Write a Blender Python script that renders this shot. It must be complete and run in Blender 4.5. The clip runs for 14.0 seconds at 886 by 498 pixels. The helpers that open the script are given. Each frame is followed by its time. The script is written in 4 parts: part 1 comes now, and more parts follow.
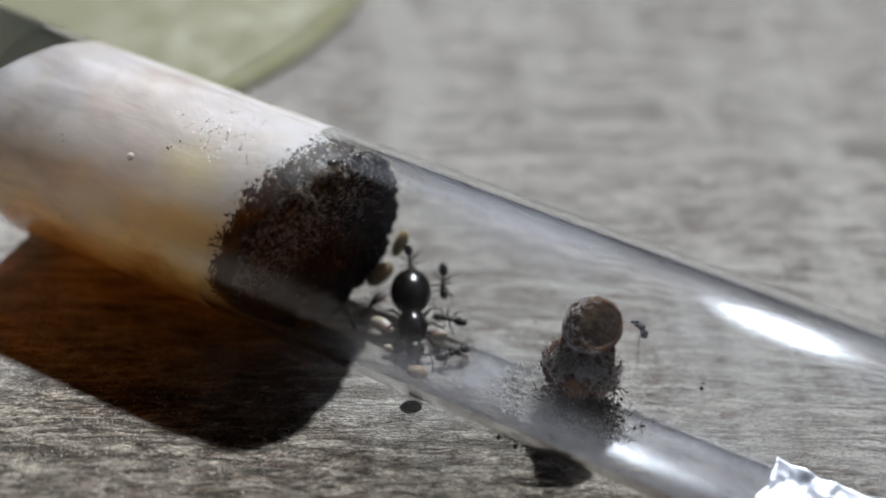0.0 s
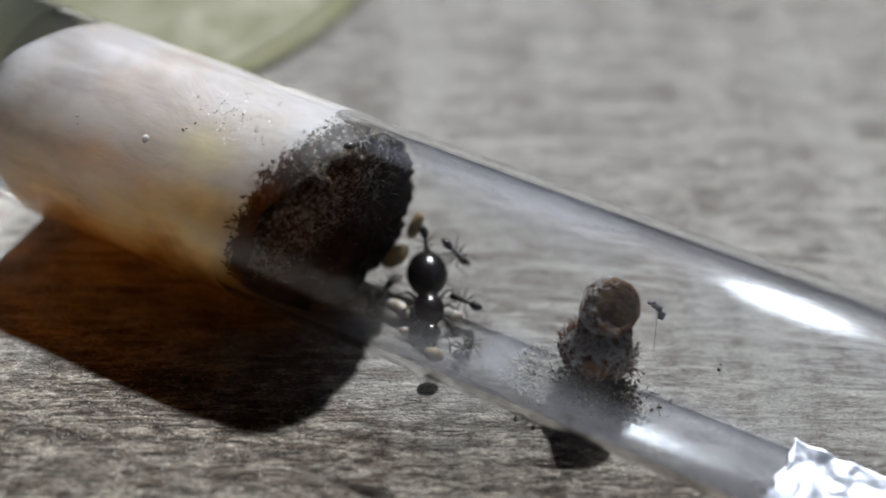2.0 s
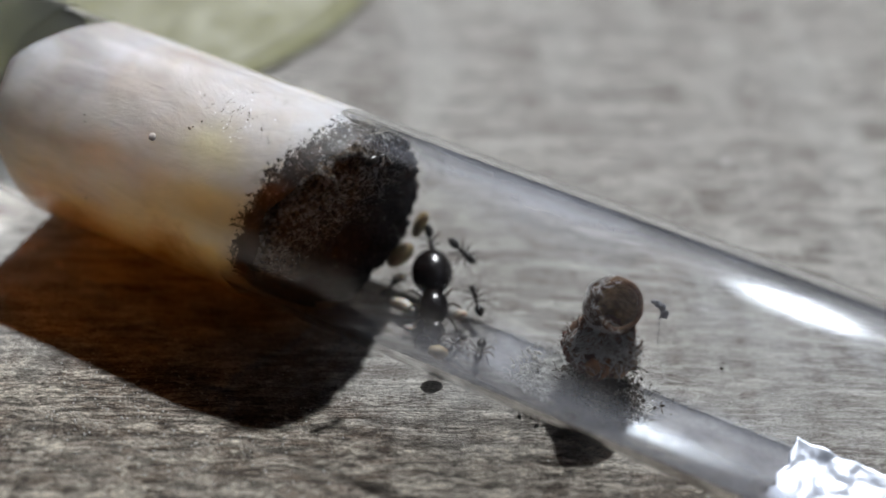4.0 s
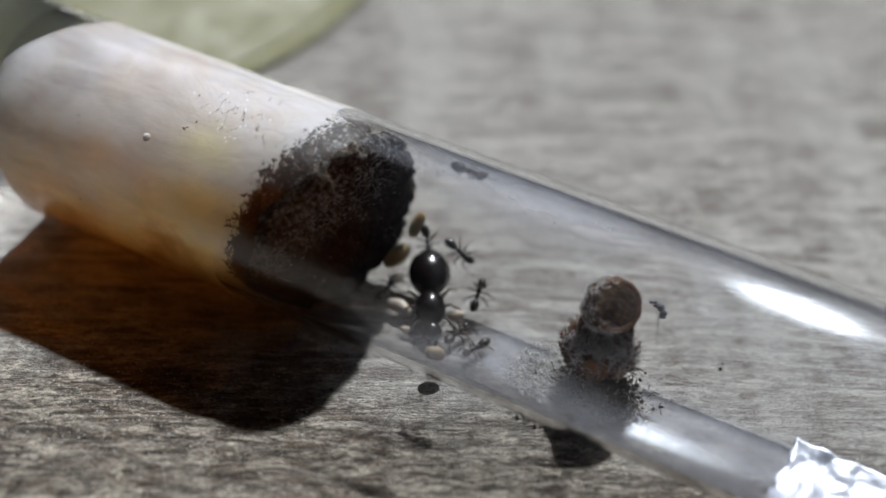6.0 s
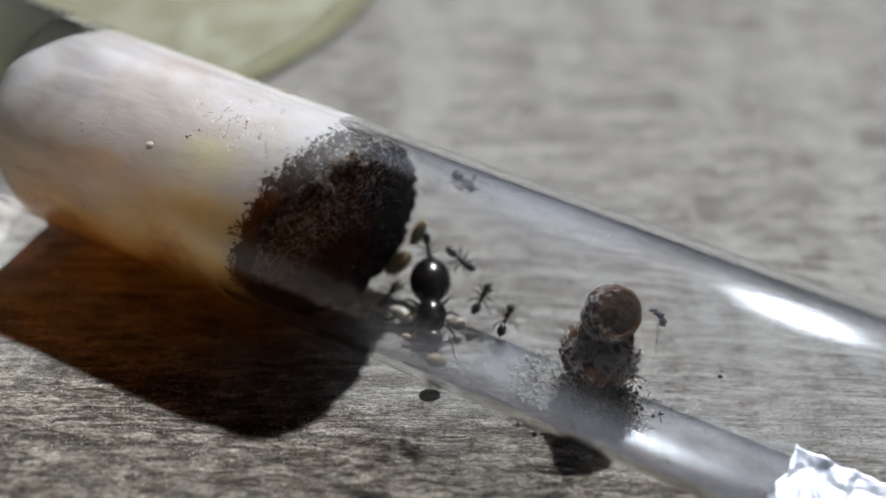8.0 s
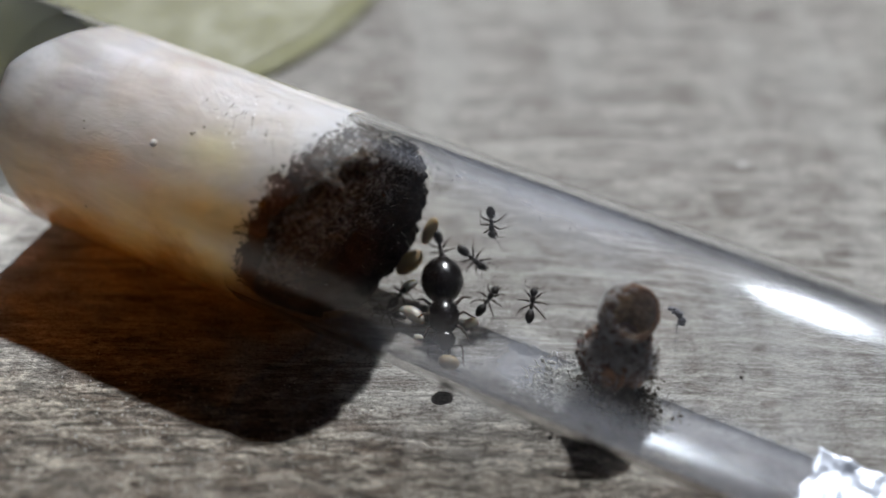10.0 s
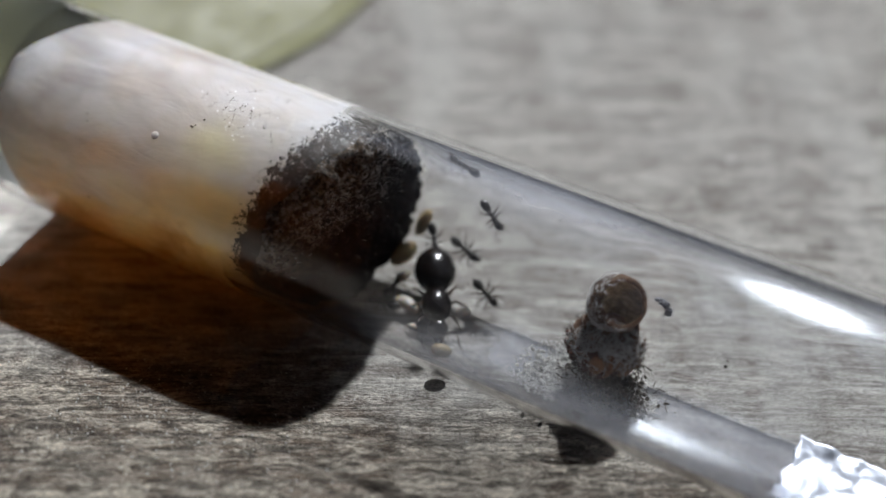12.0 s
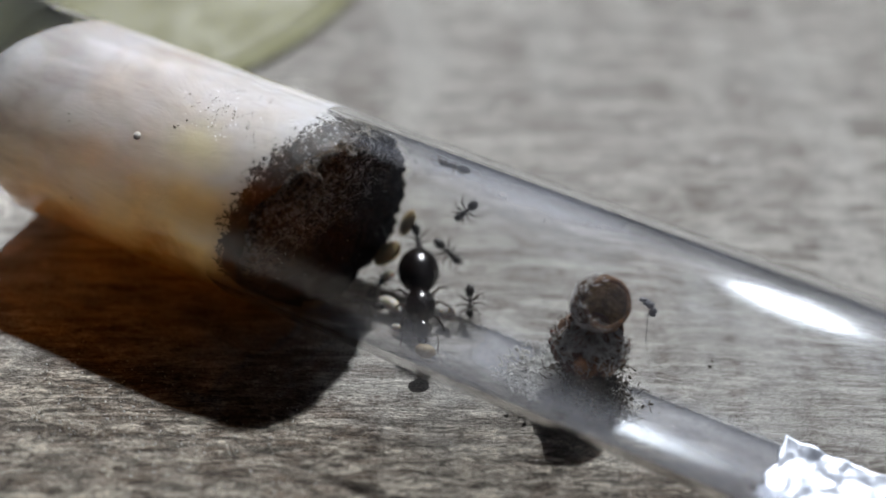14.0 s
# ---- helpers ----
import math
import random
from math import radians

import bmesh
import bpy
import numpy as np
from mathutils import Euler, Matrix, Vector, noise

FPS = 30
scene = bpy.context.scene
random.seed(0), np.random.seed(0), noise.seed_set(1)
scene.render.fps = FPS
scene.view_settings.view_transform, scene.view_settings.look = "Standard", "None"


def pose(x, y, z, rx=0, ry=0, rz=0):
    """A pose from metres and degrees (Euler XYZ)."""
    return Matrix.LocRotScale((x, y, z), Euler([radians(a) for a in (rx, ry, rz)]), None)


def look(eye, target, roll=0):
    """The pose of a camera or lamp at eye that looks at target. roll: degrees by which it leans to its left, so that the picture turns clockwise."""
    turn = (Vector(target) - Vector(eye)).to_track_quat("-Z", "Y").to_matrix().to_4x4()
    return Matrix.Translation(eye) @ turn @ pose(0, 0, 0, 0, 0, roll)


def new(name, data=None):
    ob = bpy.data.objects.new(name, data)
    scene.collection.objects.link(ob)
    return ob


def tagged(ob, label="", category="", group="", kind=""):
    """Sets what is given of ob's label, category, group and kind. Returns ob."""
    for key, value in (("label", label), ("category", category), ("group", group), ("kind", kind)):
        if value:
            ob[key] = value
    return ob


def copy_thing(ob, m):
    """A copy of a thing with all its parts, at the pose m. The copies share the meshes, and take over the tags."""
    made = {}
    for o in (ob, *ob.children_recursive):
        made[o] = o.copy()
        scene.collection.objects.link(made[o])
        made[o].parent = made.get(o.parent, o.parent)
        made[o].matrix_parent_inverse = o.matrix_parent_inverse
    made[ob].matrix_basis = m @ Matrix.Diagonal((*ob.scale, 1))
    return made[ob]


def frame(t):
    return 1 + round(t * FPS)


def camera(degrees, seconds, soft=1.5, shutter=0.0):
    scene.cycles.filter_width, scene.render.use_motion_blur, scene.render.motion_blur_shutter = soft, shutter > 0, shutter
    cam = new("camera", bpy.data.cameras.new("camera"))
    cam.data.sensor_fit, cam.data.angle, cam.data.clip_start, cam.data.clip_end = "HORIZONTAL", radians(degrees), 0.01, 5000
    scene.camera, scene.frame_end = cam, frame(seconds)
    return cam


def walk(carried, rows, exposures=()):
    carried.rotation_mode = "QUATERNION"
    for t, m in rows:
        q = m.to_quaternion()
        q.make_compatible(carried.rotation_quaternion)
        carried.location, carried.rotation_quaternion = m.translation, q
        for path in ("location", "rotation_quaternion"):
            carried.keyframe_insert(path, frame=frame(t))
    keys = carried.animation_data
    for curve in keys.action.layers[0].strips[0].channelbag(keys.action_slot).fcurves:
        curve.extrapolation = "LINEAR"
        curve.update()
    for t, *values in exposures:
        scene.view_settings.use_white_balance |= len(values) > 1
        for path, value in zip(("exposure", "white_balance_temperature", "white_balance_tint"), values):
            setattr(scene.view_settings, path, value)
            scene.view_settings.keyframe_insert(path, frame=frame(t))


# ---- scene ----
# One unit in the code below is a millimetre; MM turns it into metres.
MM = 0.001
cam = camera(30.0, 14.0, soft=1.6)
cam.data.dof.use_dof = True
cam.data.dof.focus_distance = 117.6 * MM
cam.data.dof.aperture_fstop = 12.5
PATH = [
    (0, -0.00, -0.00, 84.22, 50.674, -2.900, 2.374),
    (0.5, 0.24, -0.45, 84.00, 50.757, -2.962, 2.205),
    (1, -0.14, -0.70, 84.30, 50.390, -2.958, 2.161),
    (1.5, -0.43, -0.65, 84.39, 50.307, -2.991, 2.169),
    (2, -0.89, 0.03, 83.70, 50.198, -2.698, 2.365),
    (2.5, -0.39, -0.58, 83.87, 50.378, -2.592, 2.670),
    (5, -0.64, -0.76, 83.81, 50.283, -2.681, 2.725),
    (5.5, -0.40, -0.50, 83.62, 50.374, -2.618, 2.666),
    (6, -0.29, -0.02, 83.38, 50.297, -2.529, 2.646),
    (6.5, -0.67, -0.75, 84.09, 50.385, -2.608, 2.734),
    (7, -1.07, -0.40, 83.82, 50.382, -2.548, 2.794),
    (7.5, -0.53, -0.48, 83.83, 50.476, -2.434, 2.855),
    (8, -0.62, -0.43, 83.94, 50.480, -2.656, 2.601),
    (10.5, -0.30, 4.30, 79.88, 50.433, -1.977, 2.754),
    (11, 0.30, 7.01, 77.92, 49.919, -1.916, 2.395),
    (11.5, -0.29, 2.64, 80.95, 49.983, -1.884, 2.950),
    (12, -0.21, -0.53, 83.68, 50.256, -2.401, 2.871),
    (12.5, -0.50, -1.23, 83.92, 50.325, -2.395, 2.900),
    (13, -0.57, -0.68, 84.08, 50.316, -2.400, 2.826),
    (13.5, 0.25, -0.22, 83.35, 50.408, -2.404, 2.641),
    (14, 0.08, -0.22, 83.56, 50.242, -2.594, 2.488),
]
walk(cam, [(t, pose(x * MM, y * MM, z * MM, rx, ry, rz)) for t, x, y, z, rx, ry, rz in PATH])

scene.cycles.blur_glossy = 0.0  # clear glass stays clear for bounced light

# ---- light: sun through an added window opening, and a sky fill lamp in it ----
SUN_DIR = Vector((0.140, 0.605, 0.784)).normalized()
world = bpy.data.worlds.new("world")
scene.world = world
world.use_nodes = True
wn = world.node_tree.nodes
sky = wn.new("ShaderNodeTexSky")
sky.sky_type = "NISHITA"
sky.sun_disc = False
sky.sun_elevation = math.asin(SUN_DIR.z)
sky.sun_rotation = math.atan2(SUN_DIR.x, SUN_DIR.y)
wn["Background"].inputs["Strength"].default_value = 0.04
world.node_tree.links.new(sky.outputs[0], wn["Background"].inputs["Color"])
sun = new("sun", bpy.data.lights.new("sun", "SUN"))
sun.data.energy = 4.6
sun.data.angle = radians(2.2)
sun.data.color = (0.93, 0.968, 1.0)
sun.matrix_world = look(SUN_DIR * 2, (0, 0, 0))
# unseen fill lamp set in that opening, for soft bluish light
sky_fill = new("added_sky_fill", bpy.data.lights.new("added_sky_fill", "AREA"))
sky_fill.data.shape = "RECTANGLE"
sky_fill.data.size, sky_fill.data.size_y = 0.6, 0.4
sky_fill.data.energy = 0.015
sky_fill.data.color = (0.80, 0.88, 1.0)
sky_fill.matrix_world = look((0.195, 0.90, 0.985), (0.195, 0.0, 0.85))

# ---- the tube's own space: x along it, y away from the window's near side, z up ----
R_OUT, R_IN = 8.0, 7.45
AXIS_AZ = -26.302
TUBE = pose(0, 89.15 * MM, R_OUT * MM, 0, 0, AXIS_AZ)


def on_tube(s, phi, heading, lift=0.0, roll=0.0):
    """A pose on the tube's inner wall: s along it, phi degrees from its floor towards the window, heading from its axis."""
    p, h = radians(phi), radians(heading)
    r = R_IN - 0.03 - lift
    up = Vector((0, -math.sin(p), math.cos(p)))
    side = Vector((0, math.cos(p), math.sin(p)))
    fwd = Vector((1, 0, 0)) * math.cos(h) + side * math.sin(h)
    left = up.cross(fwd)
    m = Matrix((fwd, left, up)).transposed().to_4x4()
    m.translation = Vector((s, r * math.sin(p), -r * math.cos(p))) * MM
    return TUBE @ m @ pose(0, 0, 0, roll, 0, 0)


# ---- mesh helpers ----
def part(name, bm, material, parent=None, label="", smooth=True):
    """Links a bmesh in millimetres as one mesh object, under a thing or on its own."""
    bmesh.ops.transform(bm, matrix=Matrix.Scale(MM, 4), verts=bm.verts)
    me = bpy.data.meshes.new(name)
    bm.normal_update()
    bm.to_mesh(me)
    bm.free()
    if smooth:
        me.polygons.foreach_set("use_smooth", [True] * len(me.polygons))
    if material:
        me.materials.append(material)
    ob = new(name, me)
    if parent:
        ob.parent = parent
    if label:
        ob["label"] = label
    return ob


def from_data(name, verts, faces, material, parent=None, smooth=True):
    me = bpy.data.meshes.new(name)
    me.from_pydata([(x * MM, y * MM, z * MM) for x, y, z in verts], [], faces)
    if smooth:
        me.polygons.foreach_set("use_smooth", [True] * len(me.polygons))
    me.materials.append(material)
    ob = new(name, me)
    if parent:
        ob.parent = parent
    return ob


def blob(bm, centre, radii, rot=(0, 0, 0), u=20, v=12, rough=0.0, freq=1.0, squash=None):
    """An ellipsoid with its poles on its z axis, uneven by rough."""
    e = Euler([radians(a) for a in rot]).to_matrix()
    c = Vector(centre)

    def at(p):
        if squash:
            p = squash(p)
        if rough:
            p = p * (1 + rough * noise.noise(p * freq + c * 3.1))
        return bm.verts.new(e @ Vector((p.x * radii[0], p.y * radii[1], p.z * radii[2])) + c)

    rings = []
    for i in range(1, v):
        a = math.pi * i / v
        rings.append([at(Vector((math.sin(a) * math.cos(2 * math.pi * k / u), math.sin(a) * math.sin(2 * math.pi * k / u), math.cos(a)))) for k in range(u)])
    top, bottom = at(Vector((0, 0, 1))), at(Vector((0, 0, -1)))
    for k in range(u):
        j = (k + 1) % u
        bm.faces.new((top, rings[0][k], rings[0][j]))
        bm.faces.new((bottom, rings[-1][j], rings[-1][k]))
        for q, w in zip(rings, rings[1:]):
            bm.faces.new((q[k], w[k], w[j], q[j]))
def limb(bm, points, radii, sides=7):
    """A tapered tube through points."""
    pts = [Vector(p) for p in points]
    rings = []
    for i, p in enumerate(pts):
        d = (pts[min(i + 1, len(pts) - 1)] - pts[max(i - 1, 0)]).normalized()
        x = d.orthogonal().normalized()
        if i:
            x = (last - d * last.dot(d)).normalized() if (last - d * last.dot(d)).length > 1e-4 else x
        last = x
        y = d.cross(x)
        rings.append([bm.verts.new(p + (x * math.cos(2 * math.pi * k / sides) + y * math.sin(2 * math.pi * k / sides)) * radii[i]) for k in range(sides)])
    for q, w in zip(rings, rings[1:]):
        for k in range(sides):
            bm.faces.new((q[k], q[(k + 1) % sides], w[(k + 1) % sides], w[k]))
    bm.faces.new(rings[0][::-1])
    bm.faces.new(rings[-1])


def lathe(bm, profile, segments=96, closed=False):
    """Turns a profile of (x, radius) about the x axis."""
    rings = []
    for x, r in profile:
        if r <= 1e-6:
            rings.append([bm.verts.new((x, 0, 0))])
        else:
            rings.append([bm.verts.new((x, r * math.cos(2 * math.pi * k / segments), r * math.sin(2 * math.pi * k / segments))) for k in range(segments)])
    pairs = list(zip(rings, rings[1:])) + ([(rings[-1], rings[0])] if closed else [])
    for q, w in pairs:
        for k in range(segments):
            j = (k + 1) % segments
            if len(q) == 1:
                bm.faces.new((q[0], w[j], w[k]))
            elif len(w) == 1:
                bm.faces.new((q[k], q[j], w[0]))
            else:
                bm.faces.new((q[k], q[j], w[j], w[k]))
    bmesh.ops.recalc_face_normals(bm, faces=bm.faces)


def box(bm, lo, hi):
    vs = [bm.verts.new((x, y, z)) for x in (lo[0], hi[0]) for y in (lo[1], hi[1]) for z in (lo[2], hi[2])]
    for f in ((0, 1, 3, 2), (4, 6, 7, 5), (0, 4, 5, 1), (2, 3, 7, 6), (0, 2, 6, 4), (1, 5, 7, 3)):
        bm.faces.new([vs[i] for i in f])
    bmesh.ops.recalc_face_normals(bm, faces=bm.faces)


# ---- materials ----
class Nodes:
    """A short way to write node materials."""

    def __init__(self, name):
        self.mat = bpy.data.materials.new(name)
        self.mat.use_nodes = True
        self.tree = self.mat.node_tree
        self.bsdf = self.tree.nodes["Principled BSDF"]
        self.out = self.tree.nodes["Material Output"]
        self.coord = self.tree.nodes.new("ShaderNodeTexCoord").outputs["Object"]

    def put(self, socket, value):
        if isinstance(value, bpy.types.NodeSocket):
            self.tree.links.new(value, socket)
        else:
            socket.default_value = value

    def set(self, **kw):
        for k, v in kw.items():
            self.put(self.bsdf.inputs[k.replace("_", " ")], v)
        return self

    def mapped(self, scale, rot=(0, 0, 0), loc=(0, 0, 0)):
        n = self.tree.nodes.new("ShaderNodeMapping")
        n.inputs["Scale"].default_value = scale
        n.inputs["Rotation"].default_value = [radians(a) for a in rot]
        n.inputs["Location"].default_value = loc
        self.put(n.inputs["Vector"], self.coord)
        return n.outputs[0]

    def noise(self, vector, scale=1.0, detail=4.0, rough=0.55, distort=0.0):
        n = self.tree.nodes.new("ShaderNodeTexNoise")
        self.put(n.inputs["Vector"], vector)
        n.inputs["Scale"].default_value, n.inputs["Detail"].default_value = scale, detail
        n.inputs["Roughness"].default_value, n.inputs["Distortion"].default_value = rough, distort
        return n.outputs["Fac"]

    def ramp(self, fac, *stops):
        n = self.tree.nodes.new("ShaderNodeValToRGB")
        while len(n.color_ramp.elements) < len(stops):
            n.color_ramp.elements.new(0.5)
        for e, (p, c) in zip(n.color_ramp.elements, stops):
            e.position, e.color = p, (c, c, c, 1) if isinstance(c, (int, float)) else (*c, 1)
        self.put(n.inputs["Fac"], fac)
        return n.outputs["Color"]

    def mix(self, fac, a, b, kind="MIX"):
        n = self.tree.nodes.new("ShaderNodeMix")
        n.data_type, n.blend_type = "RGBA", kind
        self.put(n.inputs[0], fac)
        for s, v in ((n.inputs[6], a), (n.inputs[7], b)):
            self.put(s, (*v, 1) if isinstance(v, tuple) else v)
        return n.outputs[2]

    def math(self, op, a, b=0.0, clamp=False):
        n = self.tree.nodes.new("ShaderNodeMath")
        n.operation, n.use_clamp = op, clamp
        self.put(n.inputs[0], a)
        self.put(n.inputs[1], b)
        return n.outputs[0]

    def xyz(self):
        n = self.tree.nodes.new("ShaderNodeSeparateXYZ")
        self.put(n.inputs[0], self.coord)
        return n.outputs

    def bump(self, height, strength, distance):
        n = self.tree.nodes.new("ShaderNodeBump")
        n.inputs["Strength"].default_value, n.inputs["Distance"].default_value = strength, distance * MM
        self.put(n.inputs["Height"], height)
        self.put(self.bsdf.inputs["Normal"], n.outputs[0])
        return self

    def shader(self, kind, **kw):
        n = self.tree.nodes.new(kind)
        for k, v in kw.items():
            self.put(n.inputs[k], (*v, 1) if isinstance(v, tuple) else v)
        return n.outputs[0]

    def mix_shader(self, fac, a, b):
        n = self.tree.nodes.new("ShaderNodeMixShader")
        self.put(n.inputs[0], fac)
        self.put(n.inputs[1], a)
        self.put(n.inputs[2], b)
        return n.outputs[0]

    def surface(self, s):
        self.put(self.out.inputs["Surface"], s)
        return self.mat


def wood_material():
    """Rough weathered wood; its front-left darkening mixes board tone with the tube's shade."""
    m = Nodes("weathered_wood")
    x, y, z = m.xyz()
    turn = (0, 0, 0)
    grain = m.noise(m.mapped((45, 900, 200), turn), 1.0, 8, 0.65, 0.35)
    fibre = m.noise(m.mapped((110, 3400, 900), turn, (2, 8, 0)), 1.0, 6, 0.7, 0.2)
    fine = m.noise(m.mapped((1300, 6000, 1500), turn, (3, 1, 0)), 1.0, 5, 0.75)
    broad = m.noise(m.mapped((70, 210, 60), turn, (0.3, 5, 0)), 1.0, 4, 0.6, 0.6)
    saw = m.noise(m.mapped((170, 34, 60), (0, 0, -4), (7, 2, 0)), 1.0, 4, 0.6, 0.4)
    net = m.noise(m.mapped((150, 420, 200), (0, 0, -10), (1, 9, 0)), 1.0, 6, 0.65, 0.6)
    flake = m.noise(m.mapped((110, 900, 600), turn, (1, 4, 0)), 1.0, 9, 0.74, 0.7)
    dust = m.noise(m.mapped((5200, 9500, 5000), turn, (5, 5, 0)), 1.0, 3, 0.7)
    lines = m.math("ABSOLUTE", m.math("SUBTRACT", net, 0.5))
    tone = m.ramp(grain, (0.34, (0.120, 0.100, 0.086)), (0.47, (0.225, 0.200, 0.180)), (0.60, (0.330, 0.307, 0.282)))
    tone = m.mix(m.ramp(broad, (0.42, 0.0), (0.62, 0.75)), tone, (0.150, 0.131, 0.116))
    # front left darker and browner: board tone plus the clear tube's shade in colour
    front_shade_tone = m.math("ADD", m.math("MULTIPLY", y, -1 / (9 * MM)), m.math("SUBTRACT", m.math("MULTIPLY", broad, 1.2), m.math("ADD", 0.70, m.math("MULTIPLY", x, 1 / (40 * MM)))))
    dark = m.ramp(front_shade_tone, (0.0, 0.0), (0.9, 1.0))
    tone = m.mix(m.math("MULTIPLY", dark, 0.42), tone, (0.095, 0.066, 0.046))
    tone = m.mix(m.ramp(saw, (0.52, 0.0), (0.63, 0.75)), tone, (0.43, 0.42, 0.395))
    tone = m.mix(m.ramp(lines, (0.0, 0.55), (0.025, 0.3), (0.05, 0.0)), tone, (0.47, 0.455, 0.43))
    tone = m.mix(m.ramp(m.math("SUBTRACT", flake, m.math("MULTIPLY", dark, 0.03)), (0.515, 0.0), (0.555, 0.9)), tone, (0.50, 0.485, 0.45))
    tone = m.mix(m.ramp(fibre, (0.33, 0.7), (0.43, 0.0)), tone, (0.070, 0.055, 0.045))
    tone = m.mix(m.ramp(fibre, (0.555, 0.0), (0.63, 0.8)), tone, (0.54, 0.53, 0.50))
    tone = m.mix(m.ramp(fine, (0.34, 0.8), (0.43, 0.0)), tone, (0.070, 0.055, 0.045))
    tone = m.mix(m.ramp(fine, (0.58, 0.0), (0.68, 0.6)), tone, (0.50, 0.485, 0.455))
    tone = m.mix(m.ramp(dust, (0.36, 0.7), (0.45, 0.0)), tone, (0.075, 0.060, 0.050))
    tone = m.mix(m.ramp(dust, (0.56, 0.0), (0.66, 0.7)), tone, (0.52, 0.51, 0.49))
    chips = m.noise(m.mapped((420, 1500, 900), (0, 0, -6), (8, 2, 1)), 1.0, 7, 0.72, 0.8)
    pits = m.noise(m.mapped((1900, 5200, 2000), (0, 0, 0), (2, 7, 4)), 1.0, 4, 0.7)
    cream = m.noise(m.mapped((240, 640, 300), (0, 0, -5), (4, 3, 6)), 1.0, 10, 0.74, 0.5)
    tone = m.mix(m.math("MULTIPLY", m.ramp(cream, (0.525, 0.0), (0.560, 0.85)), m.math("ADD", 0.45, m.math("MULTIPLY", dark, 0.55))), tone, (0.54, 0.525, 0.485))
    hollow = m.noise(m.mapped((3800, 5200, 4000), turn, (9, 2, 3)), 1.0, 3, 0.75)
    tone = m.mix(m.ramp(hollow, (0.36, 0.75), (0.46, 0.0)), tone, (0.062, 0.050, 0.041))
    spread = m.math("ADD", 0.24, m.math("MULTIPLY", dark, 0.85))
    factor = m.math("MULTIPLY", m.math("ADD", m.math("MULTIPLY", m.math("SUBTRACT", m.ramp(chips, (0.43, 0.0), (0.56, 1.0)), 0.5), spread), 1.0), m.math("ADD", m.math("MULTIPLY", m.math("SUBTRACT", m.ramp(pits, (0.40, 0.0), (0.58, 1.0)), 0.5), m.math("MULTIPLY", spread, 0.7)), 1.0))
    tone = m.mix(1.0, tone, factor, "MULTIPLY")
    # lifts the back and browns the front, the tube's shade included
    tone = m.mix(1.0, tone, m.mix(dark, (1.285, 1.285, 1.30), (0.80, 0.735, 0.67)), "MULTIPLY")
    height = m.math("ADD", m.math("MULTIPLY", grain, 0.6), m.math("ADD", m.math("MULTIPLY", fine, 0.45), m.math("ADD", m.math("MULTIPLY", flake, 0.4), m.math("MULTIPLY", fibre, 0.5))))
    m.set(Base_Color=tone, Roughness=m.ramp(dust, (0.35, 0.75), (0.66, 0.36)), Specular_IOR_Level=0.2)
    m.bump(m.math("ADD", height, m.math("ADD", m.math("MULTIPLY", chips, 0.5), m.math("MULTIPLY", hollow, 0.35))), 1.0, 0.32)
    return m.mat
